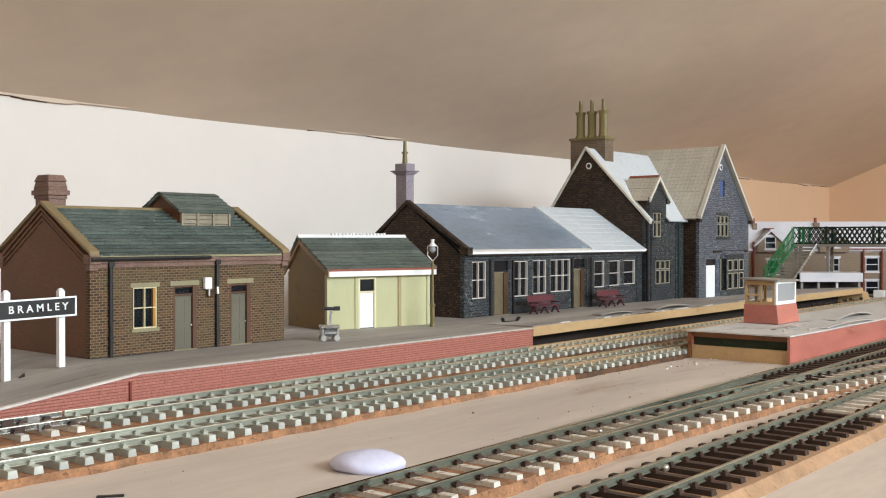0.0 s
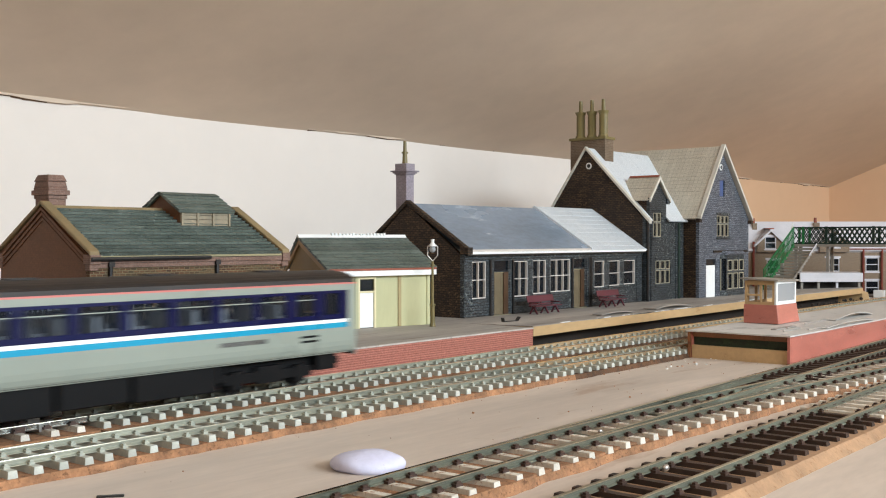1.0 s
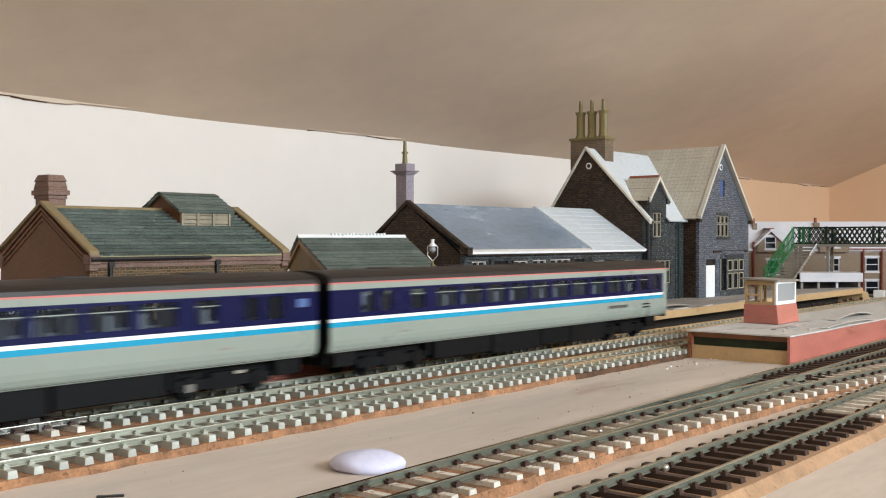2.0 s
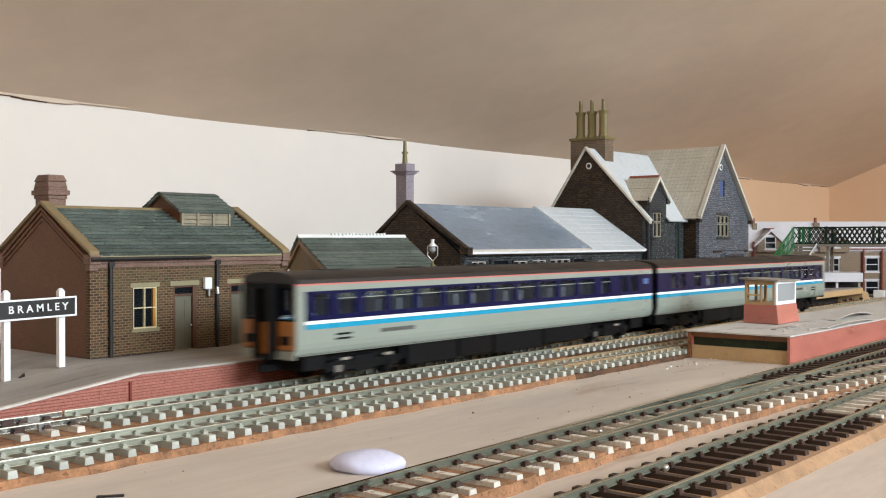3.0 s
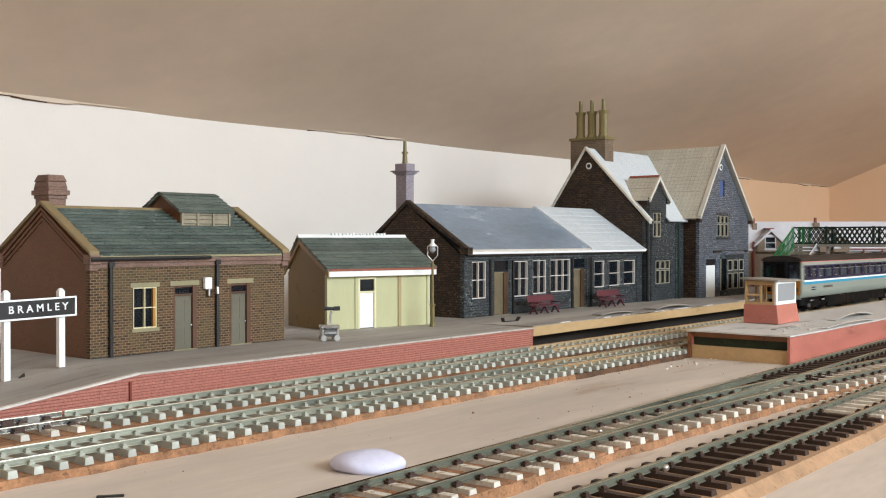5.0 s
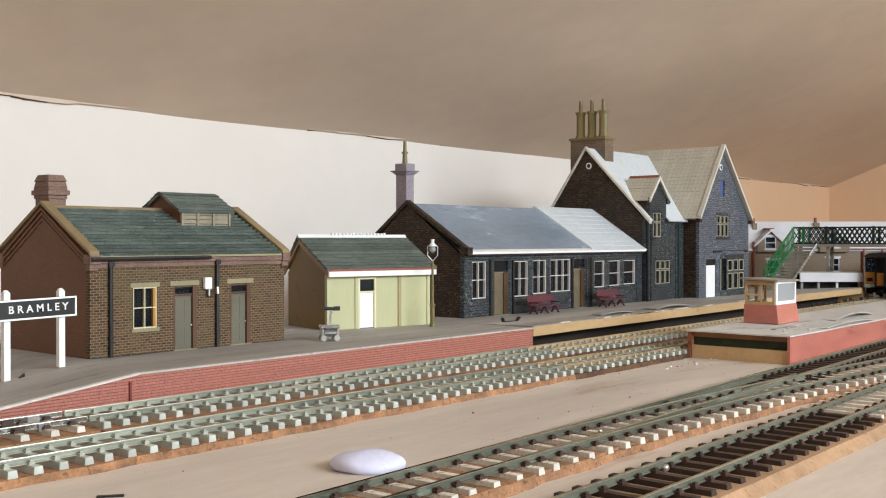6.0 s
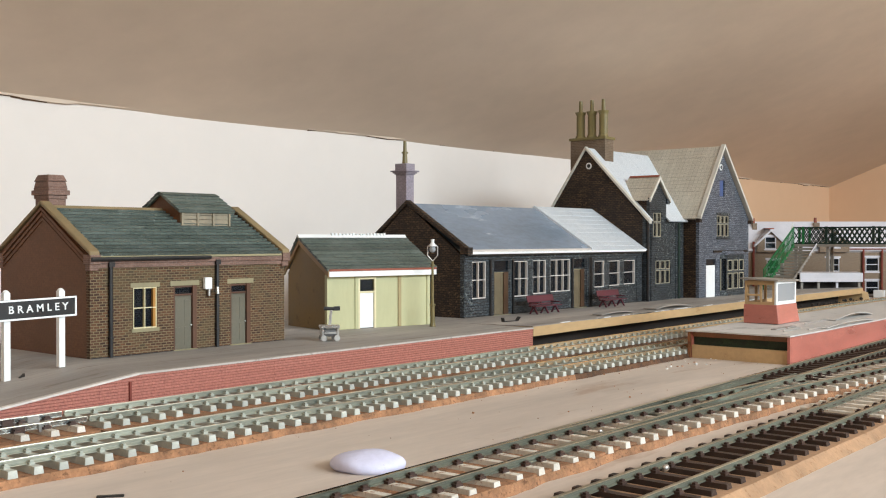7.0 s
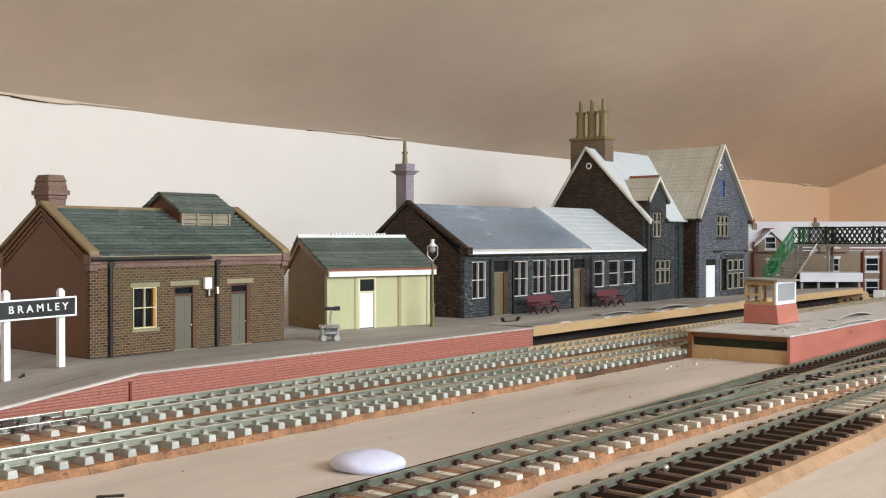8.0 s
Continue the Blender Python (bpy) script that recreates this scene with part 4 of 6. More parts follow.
    for z0, z1, hw in ((91, 92.8, 6.8), (92.8, 95.2, 7.9), (95.2, 96.6, 6.9)):
        part("chimney_band", box(B(), cx - hw * 0.72, cy - hw, z0, cx + hw * 0.72, cy + hw, z1), M["corbel"], stack, bevel=0.2)
    for za, zb, a, b in ((96.6, 99.4, 6.6, 5.8), (99.4, 102.6, 6.6, 5.0)):
        bm = hexa(B(), [(cx - a * 0.76, cy - a, za), (cx + a * 0.76, cy - a, za), (cx + a * 0.76, cy + a, za), (cx - a * 0.76, cy + a, za)],
                  [(cx - b * 0.8, cy - b, zb), (cx + b * 0.8, cy - b, zb), (cx + b * 0.8, cy + b, zb), (cx - b * 0.8, cy + b, zb)])
        part("chimney_cap", bm, M["corbel"], stack, bevel=0.2)


# ================= small cream shed =================


def cream_shed():
    g = 17.5
    ob = thing("cream_shed", 468, 455, g, "cream painted platform shed with green slate roof", "shed", turn=-11.0)
    # own space: origin at the middle of the front face's foot, x along the front
    ORIGIN[ob.name] = (0, 0, 0)
    ob.matrix_basis = pose(0.4680, 0.4358, g * MM, 0, 0, -13.0)
    L, D, e, r = 38.0, 46.0, 33.0, 55.5
    holes = [(-16, 0, -3, 31)]
    part("wall_front", panel(B(), "x", 0, 2, -L, L, 0, e, holes), M["shed_wall"], ob)
    for x in (-L, L - 2):
        part("wall_side", prism(B(), [(2, 0), (D, 0), (D, e), (D / 2 + 8, r - 2), (2, e)], "x", x, x + 2), M["shed_side"], ob)
    part("wall_back", box(B(), -L + 2, D - 2, 0, L - 2, D, e), M["shed_wall"], ob)
    yr = D / 2 + 8
    slates("roof_front", M["slate_green"], ob, "x", -L - 2, L + 3, (-4, e + 3.0), (yr, r), 9, 0.8)
    slates("roof_back", M["slate_green"], ob, "x", -L - 2, L + 3, (D + 4, e + 3.0), (yr, r), 8, 0.8)
    bm = B()
    prism(bm, [(yr - 2, r - 0.4), (yr, r + 1.6), (yr + 2, r - 0.4)], "x", -L - 2, L + 3)
    part("ridge_capping", bm, M["white"], ob, "flaking white ridge capping")
    for k in range(16):
        x = -16 + k * 2.6 + random.uniform(-0.6, 0.6)
        part("ridge_flake", box(B(), x, yr - 1.2, r + 0.9, x + 1.3, yr + 0.8, r + 2.3 + random.uniform(-0.4, 0.3)), M["white"], ob)
    part("fascia", box(B(), -L - 0.5, -4.2, e - 1.2, L + 2.5, -3.0, e + 2.0), M["white"], ob, "white fascia board")
    part("soffit", box(B(), -L, -3.0, e - 0.2, L, 0, e + 0.4), M["white"], ob)
    part("eave_strip", box(B(), -L - 0.5, -4.4, e + 2.0, L + 2.5, -3.2, e + 3.3), M["rust"], ob, "rust-red strip at the eave")
    for x in (-L - 1.2, L + 0.4):
        bm = B()
        prism(bm, [(-4, e - 1.4), (yr, r - 4.6), (yr, r - 0.4), (-4, e + 2.4)], "x", x, x + 1.2)
        prism(bm, [(D + 4, e - 1.4), (yr, r - 4.6), (yr, r - 0.4), (D + 4, e + 2.4)], "x", x, x + 1.2)
        part("bargeboard", bm, M["barge_tan"], ob)
    # door and fanlight
    part("door", box(B(), -14.7, 0.6, 0.3, -4.3, 1.4, 21.5), M["white"], ob, "plain white door")
    bm = B()
    for a, b in ((-16, -14.7), (-4.3, -3)):
        box(bm, a, -0.5, 0, b, 1.6, 31)
    box(bm, -14.7, -0.4, 29.8, -4.3, 1.6, 31)
    box(bm, -14.7, -0.4, 21.5, -4.3, 1.6, 22.6)
    part("door_frame", bm, M["cream"], ob)
    part("fanlight", box(B(), -14.7, 0.9, 22.6, -4.3, 1.1, 29.8), M["glass"], ob, "dark fanlight")
    for x in (-L, -18.2, 13.5, L - 2.2):
        part("batten", box(B(), x, -0.7, 0, x + 2.2, 0, e - 0.3), M["shed_batten_tan"] if x == 13.5 else M["shed_wall"], ob)
    # Contact shadow where the shed meets the platform, as a black strip.
    part("foot_shadow", box(B(), -L + 0.3, 0.4, -0.4, L - 0.3, 1.6, 0.25), M["black"], ob)


# ================= stone station =================


def station():
    g = 17.0
    x0, xm, x1, y0, y1, e, r, yr = 560, 721, 811, 443, 537, 61.0, 97.5, 494.5
    ob = thing("stone_station_range", 690, 495, g, "long single-storey slate-blue stone station range", "building")
    wins = [(569.5, 30, 585.5, 56, 2, 2), (618.5, 29.5, 637, 55.6, 2, 2), (643.8, 30.5, 661.5, 55.8, 2, 2), (667.5, 31, 695.5, 56, 3, 2),
            (731.8, 32.3, 747.6, 54, 1, 2), (755.2, 32.8, 772.6, 53.8, 1, 2), (779.6, 33.2, 798.6, 53.8, 1, 2)]
    doors = [(594.5, g, 613.5, 57), (700.2, g, 717.6, 57)]
    part("wall_front", panel(B(), "x", y0, 3, x0, x1, g - 0.5, e, [w[:4] for w in wins] + doors), M["stone_blue"], ob)
    # Gable shade comes from the darker stone colour.
    part("gable_wall", prism(B(), [(y0 + 3, g - 0.5), (y1, g - 0.5), (y1, e), (yr, r - 1), (y0 + 3, e)], "x", x0, x0 + 3), M["stone_dark"], ob, "stone gable end, its shade in the dark colour")
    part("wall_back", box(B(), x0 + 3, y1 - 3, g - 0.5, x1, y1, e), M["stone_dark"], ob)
    for w in wins:
        window(ob, y0, *w, M["sash"], deep=2.2, t=0.62, sill=M["stone_blue"], head=M["stone_blue"])
    for d in doors:
        door(ob, y0, *d, M["door_brown"], M["stone_blue"], light=8.2, knob=False)
        part("reveal", box(B(), d[2] - 6.4, y0 + 0.3, g, d[2] - 0.9, y0 + 1.5, d[3] - 9.1), M["reveal_brown"], ob, "dark brown door reveal")
        part("door_head", box(B(), d[0] + 0.9, y0 + 0.4, d[3] - 9.6, d[2] - 0.9, y0 + 1.4, d[3] - 8.3), M["lintel"], ob)
    # eave band, gutter line
    part("eave_band", box(B(), x0, y0 - 0.8, e - 3.2, x1, y0 - 0.02, e), M["stone_blue"], ob)
    part("gutter", box(B(), x0 + 1, y0 - 4.6, e + 0.1, x1 - 1, y0 - 2.6, e + 1.7), M["white"], ob, "pale gutter edge", bevel=0.25)
    # Black strip puts the eave's shadow between gutter and wall.
    part("soffit", box(B(), x0 + 1, y0 - 3.2, e - 0.9, x1 - 1, y0 - 0.85, e + 0.08), M["black"], ob)
    part("roof_lip", prism(B(), [(y0 - 4.5, e + 1.75), (y0 - 4.5, e + 2.3), (y0 - 2.6, e + 3.4), (y0 - 2.6, e + 2.6)], "x", x0 + 3, xm), M["sash"], ob, "thin white strip along the lower roof edge")
    # The wall foot's contact shadow, built as a thin black box.
    part("foot_shadow", box(B(), x0 + 0.5, y0 - 0.25, g - 0.6, x1, y0 + 0.5, g + 0.7), M["black"], ob)
    # smooth roof over the first part, slate on the second
    bm = prism(B(), [(y0 - 4, e + 1.9), (yr, r), (yr, r - 1.6), (y0 - 4, e + 0.9)], "x", x0 + 3, xm)
    part("roof_front", bm, M["roof_blue"], ob, "smooth blue-grey card roof")
    part("roof_back", prism(B(), [(y1 + 3, e + 1.6), (yr, r), (yr, r - 1.6), (y1 + 3, e + 0.6)], "x", x0 + 3, x1), M["roof_blue"], ob)
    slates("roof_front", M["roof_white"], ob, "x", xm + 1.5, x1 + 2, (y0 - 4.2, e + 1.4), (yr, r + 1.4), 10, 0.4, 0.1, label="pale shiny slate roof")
    for x, t, mat_ in ((x0 - 1.2, 4.6, M["stone_dark"]), (xm - 0.4, 1.8, M["roof_white"])):
        for s in (-1, 1):
            ye = y0 - 4.6 if s < 0 else y1 + 3.6
            part("gable_coping", prism(B(), [(ye, e + 1.0), (yr, r - 1.0), (yr, r + 2.4), (ye, e + 3.8)], "x", x, x + t), mat_, ob, bevel=0.3)
    bm = B()
    box(bm, x0 - 1.6, y0 - 5.2, e + 0.2, x0 + 4, y0 + 2, e + 5)
    part("kneeler", bm, M["stone_dark"], ob, bevel=0.3)
    # pilasters and downpipes
    for a in (589.5, 591.0 + 26.0, 697.0, 722.0, 725.5):
        part("pilaster", box(B(), a, y0 - 1.0, g - 0.4, a + 1.6, y0 - 0.02, e - 4.1), M["black"], ob)
    for a in (560.2, 718.8, 801.5):
        part("quoin_strip", box(B(), a, y0 - 0.5, g - 0.4, a + 3.6, y0 - 0.02, e - 4.1), M["stone_blue"], ob)
    # tall chimney with one pot, at the back of the gable
    bm = B()
    cx, cy = 567, 503
    box(bm, cx - 4.1, cy - 5.0, 84, cx + 4.1, cy + 5.0, 118.5)
    ch = part("chimney", bm, M["chimney_mauve"], ob, "mauve-brown brick chimney stack")
    bm = B()
    for za, zb, h in ((118.5, 119.5, 0.9), (119.5, 120.5, 1.9), (120.5, 121.5, 3.0), (121.5, 126.5, 0.6)):
        box(bm, cx - 4.1 - h, cy - 5.0 - h, za, cx + 4.1 + h, cy + 5.0 + h, zb)
    part("chimney_cap", bm, M["chimney_mauve"], ch, bevel=0.2)
    bm = B()
    rod(bm, (cx, cy, 126.5), (cx, cy, 134), 2.0, 1.6, 12)
    rod(bm, (cx, cy, 134), (cx, cy, 135.2), 2.4, n=12)
    rod(bm, (cx, cy, 135.2), (cx, cy, 143), 1.4, 1.2, 12)
    part("chimney_pot", bm, M["olive"], ch)
    return ob


def station_house():
    g = 16.5
    x0, x1, y0, y1, e, r, yr = 812, 884, 440, 543, 90.5, 154.5, 500.5
    wx0, wx1, wy0, we, wr = 885, 996, 425, 92.0, 160.0
    wc = 932.0
    ob = thing("stone_station_house", 905, 495, g, "tall two-storey slate-blue stone station house with steep gables", "building")
    holes = [(830, 31, 859.5, 53.5)]
    bm = panel(B(), "x", y0, 3, x0, x1, g, e, holes + [(824.5, 73, 841, e)])
    part("wall_front", bm, M["stone_blue"], ob)
    # Darker stone here paints in the gable's shade.
    part("gable_wall", prism(B(), [(y0 + 3, g), (y1, g), (y1, e), (yr, r - 1.5), (y0 + 3, e)], "x", x0, x0 + 3), M["stone_dark"], ob, "stone gable end, its shade in the dark colour")
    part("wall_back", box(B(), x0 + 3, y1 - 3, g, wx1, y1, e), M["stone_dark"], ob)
    # main roof
    # the eave courses stop on either side of the wall dormer
    dx0, dx1, da, dc = 818, 849, 127.0, 832.5
    ym, zm = y0 - 4 + (yr - y0 + 4) / 6, e - 2.5 + (r - e + 2.5) / 6
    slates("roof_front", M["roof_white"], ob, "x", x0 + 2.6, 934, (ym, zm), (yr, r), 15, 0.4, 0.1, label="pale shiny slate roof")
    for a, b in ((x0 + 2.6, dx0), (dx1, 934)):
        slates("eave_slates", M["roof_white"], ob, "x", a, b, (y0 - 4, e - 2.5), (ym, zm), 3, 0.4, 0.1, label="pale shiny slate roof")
    slates("roof_back", M["roof_white"], ob, "x", x0 + 2.6, 934, (y1 + 3, e - 2.5), (yr, r), 18, 0.4, 0.1)
    for s in (-1, 1):
        ye = y0 - 5 if s < 0 else y1 + 4
        part("bargeboard", prism(B(), [(ye, e - 5.5), (yr, r - 1.5), (yr, r + 1.4), (ye, e - 2.4)], "x", x0 - 2.2, x0 + 2.4), M["barge"], ob, "cream bargeboard", bevel=0.3)
    bm = B()
    rod(bm, (x0 - 0.4, 497.5, 147 - 9), (x0 + 0.5, 497.5, 147 - 9), 3.0, n=16)
    rose = part("roundel", bm, M["white"], ob, "white roundel in the gable")
    bm = B()
    rod(bm, (x0 - 0.7, 497.5, 138), (x0 - 0.3, 497.5, 138), 1.7, n=16)
    part("roundel_eye", bm, M["black"], rose)
    # wall dormer in the front
    part("dormer_wall", panel(B(), "x", y0 - 0.6, 3, dx0, dx1, e, 108.5, [(824.5, e, 841, 96)]), M["stone_blue"], ob)
    part("dormer_gable", prism(B(), [(dx0, 108.5), (dx1, 108.5), (dc, da - 3)], "y", y0 - 0.6, y0 + 2.4), M["stone_blue"], ob)
    for s in (-1, 1):
        xe = dx0 - 3.5 if s < 0 else dx1 + 3.5
        slates("dormer_roof", M["roof_tan"], ob, "y", y0 - 2.5, 468, (xe, 106.0), (dc, da), 8, 0.45, 0.1)
        part("bargeboard", prism(B(), [(xe, 104.0), (dc, da - 3), (dc, da + 0.8), (xe, 107.6)], "y", y0 - 3.6, y0 - 1.6), M["barge"], ob, bevel=0.2)
    for xe in (dx0 - 3.5, dx1 - 0.5):
        part("kneeler", box(B(), xe, y0 - 2.4, 103.0, xe + 4, y0 - 0.65, 108.0), M["stone_blue"], ob, bevel=0.3)
        part("dormer_side", box(B(), max(xe, dx0), y0 + 2.4, 92, max(xe, dx0) + 2.0, 462, 108.0), M["stone_dark"], ob)
    part("ridge_tile", prism(B(), [(dc - 1.4, da), (dc + 1.4, da), (dc, da + 1.6)], "y", y0 - 2.5, 467), M["rust"], ob, "red-brown ridge tile")
    mullioned(ob, y0 - 0.6, 824.5, 73, 841, 96, 2, M["stone_blue"])
    mullioned(ob, y0, 830, 31, 859.5, 53.5, 3, M["stone_blue"])
    for a in (813, 821, 868, 877):
        part("quoin_strip", box(B(), a, y0 - 0.8, g, a + 3, y0 - 0.02, e - 4), M["stone_blue"], ob)
    part("downpipe", rod(B(), (x0 + 1.5, y0 - 1.6, g), (x0 + 1.5, y0 - 1.6, e - 4), 1.3, n=8), M["black"], ob)
    part("downpipe", rod(B(), (872, y0 - 1.6, g), (872, y0 - 1.6, e - 4), 1.3, n=8), M["green_dark"], ob)
    # cross wing
    wh = [(923, 73.5, 951, 95), (929, 112.5, 940, 128), (900, g, 920.5, 53), (930, 21, 983, 53.5)]
    part("wing_front", panel(B(), "x", wy0, 3, wx0, wx1, g, we, [wh[0][:3] + (we,), wh[2], wh[3]]), M["stone_wing"], ob)
    bm = B()
    slope = (wr - 3 - we) / (wc - wx0)
    slope2 = (wr - 3 - we) / (wx1 - wc)
    cuts = [(we, wh[0][0], wh[0][2]), (95, None, None), (112.5, wh[1][0], wh[1][2]), (128, None, None), (wr - 3, None, None)]
    for (za, ha, hb), (zb, _, _) in zip(cuts, cuts[1:]):
        la, lb = wx0 + (za - we) / slope, wx0 + (zb - we) / slope
        ra, rb = wx1 - (za - we) / slope2, wx1 - (zb - we) / slope2
        if ha is None:
            prism(bm, [(la, za), (ra, za), (rb, zb), (lb + 0.01, zb)], "y", wy0, wy0 + 3)
        else:
            prism(bm, [(la, za), (ha, za), (ha, zb), (lb, zb)], "y", wy0, wy0 + 3)
            prism(bm, [(hb, za), (ra, za), (rb, zb), (hb, zb)], "y", wy0, wy0 + 3)
    part("wing_gable", bm, M["stone_wing"], ob)
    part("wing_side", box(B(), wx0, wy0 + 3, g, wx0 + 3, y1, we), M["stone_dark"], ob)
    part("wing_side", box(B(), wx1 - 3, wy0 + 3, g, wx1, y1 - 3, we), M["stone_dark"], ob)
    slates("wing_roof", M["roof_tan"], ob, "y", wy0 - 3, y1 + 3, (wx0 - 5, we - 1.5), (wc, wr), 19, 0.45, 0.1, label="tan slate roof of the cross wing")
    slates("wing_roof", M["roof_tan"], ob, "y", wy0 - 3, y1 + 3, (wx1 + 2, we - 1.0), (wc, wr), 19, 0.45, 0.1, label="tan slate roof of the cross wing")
    for s in (-1, 1):
        xe = wx0 - 4.5 if s < 0 else wx1 + 1.5
        part("bargeboard", prism(B(), [(xe, we - 2.5), (wc, wr - 1.5), (wc, wr + 2.2), (xe, we + 1.0)], "y", wy0 - 4.5, wy0 - 0.2), M["barge"], ob, "cream bargeboard", bevel=0.3)
        part("kneeler", box(B(), xe - (2 if s < 0 else 4), wy0 - 4, we - 5.0, xe + (3 if s < 0 else 0.5), wy0 - 0.05, we - 1.5), M["stone_dark"], ob, bevel=0.3)
    rose = part("roundel", rod(B(), (931, wy0 - 0.6, 140), (931, wy0 + 0.2, 140), 3.0, n=16), M["white"], ob, "white roundel in the gable")
    part("roundel_eye", rod(B(), (931, wy0 - 0.9, 140), (931, wy0 - 0.5, 140), 1.7, n=16), M["stone_blue"], rose)
    part("slit_window", box(B(), 929.1, wy0 + 1.6, 112.6, 939.9, wy0 + 2.2, 127.9), M["blue_door"], ob, "narrow blue slit window")
    mullioned(ob, wy0, *wh[0], 3, M["stone_blue"])
    part("string_course", box(B(), wx0 + 30, wy0 - 0.9, 59, wx1 - 4, wy0 - 0.02, 61), M["stone_dark"], ob)
    # doorway: dark above, white door leaf below
    part("door", box(B(), 900.4, wy0 + 0.6, g + 0.3, 920.2, wy0 + 1.6, 47.2), M["white"], ob, "plain white door")
    part("door_head", box(B(), 900.4, wy0 + 1.8, 47.3, 920.2, wy0 + 2.4, 53), M["black"], ob)
    # bay window with its lean-to top
    bm = B()
    by = wy0 - 4
    for (ax, ay), (bx, by2) in (((930, wy0), (937, by)), ((937, by), (976, by)), ((976, by), (983, wy0))):
        prism(bm, [(ax, ay), (bx, by2), (bx, by2 + 1.2), (ax, ay + 1.2)], "z", g, 23)
    head = B()
    for (ax, ay), (bx, by2) in (((930, wy0), (937, by)), ((937, by), (976, by)), ((976, by), (983, wy0))):
        prism(head, [(ax, ay), (bx, by2), (bx, by2 + 1.2), (ax, ay + 1.2)], "z", 53, 57)
    bay = part("bay_window", bm, M["stone_blue"], ob, "dark canted bay window with cream bars")
    hexa_b = hexa(B(), [(928, wy0, 57), (936, by - 1.5, 57), (977, by - 1.5, 57), (985, wy0, 57)], [(930, wy0, 60.5), (937, wy0 - 2, 60.5), (976, wy0 - 2, 60.5), (983, wy0, 60.5)])
    part("bay_roof", hexa_b, M["stone_wing"], bay)
    part("bay_head", head, M["stone_blue"], bay)
    bm = B()
    for ax, ay in ((930.5, wy0 - 0.6), (937, by), (950, by), (963, by), (976, by), (982.5, wy0 - 0.6)):
        box(bm, ax - 1.3, ay - 0.1, 23, ax + 1.3, ay + 0.9, 53)
    for z0, z1 in ((23, 24), (39.5, 41.5), (52, 53)):
        box(bm, 938.4, by, z0, 974.6, by + 0.8, z1)
    part("bay_mullion", bm, M["stone_blue"], bay)
    for a in (938.4, 951.4, 964.4):
        for c, d in ((24.1, 39.4), (41.6, 51.9)):
            part("light_frame", panel(B(), "x", by - 0.3, 0.6, a, a + 10.2, c, d, [(a + 0.7, c + 0.7, a + 9.5, d - 0.7)]), M["bar_cream"], bay)
    bm = box(B(), 929.2, wy0 - 1.2, 23, 930.0, wy0 - 0.2, 53)
    part("bay_frame", bm, M["bar_cream"], bay)
    bm = B()
    prism(bm, [(931, wy0 + 0.2), (937.4, by + 0.9), (975.6, by + 0.9), (982, wy0 + 0.2), (981.6, wy0 + 0.5), (975.5, by + 1.1), (937.5, by + 1.1), (931.4, wy0 + 0.5)], "z", 23, 53)
    part("pane", bm, M["glass"], bay)
    # great chimney on the ridge: brick base, three olive shafts
    cx0, cx1, cy0, cy1 = 826, 841, 489, 526
    part("chimney", box(B(), cx0, cy0, 118, cx1, cy1, 163), M["stack_brown"], ob, "brown chimney base")
    part("chimney_cap", box(B(), cx0 - 1.2, cy0 - 1.2, 163, cx1 + 1.2, cy1 + 1.2, 165.5), M["olive"], ob, bevel=0.3)
    for k in range(3):
        cy = cy0 + 6.2 + k * 12.2
        bm = B()
        rod(bm, ((cx0 + cx1) / 2, cy, 165.5), ((cx0 + cx1) / 2, cy, 168), 5.4, 4.4, 8)
        rod(bm, ((cx0 + cx1) / 2, cy, 168), ((cx0 + cx1) / 2, cy, 187), 4.0, n=8)
        rod(bm, ((cx0 + cx1) / 2, cy, 187), ((cx0 + cx1) / 2, cy, 190), 4.2, 5.5, 8)
        sh = part("chimney_shaft", bm, M["olive"], ob, "octagonal olive chimney shaft")
        bm = B()
        rod(bm, ((cx0 + cx1) / 2, cy, 190), ((cx0 + cx1) / 2, cy, 200.5), 1.9, 1.6, 10)
        part("chimney_pot", bm, M["olive"], sh)
    return ob

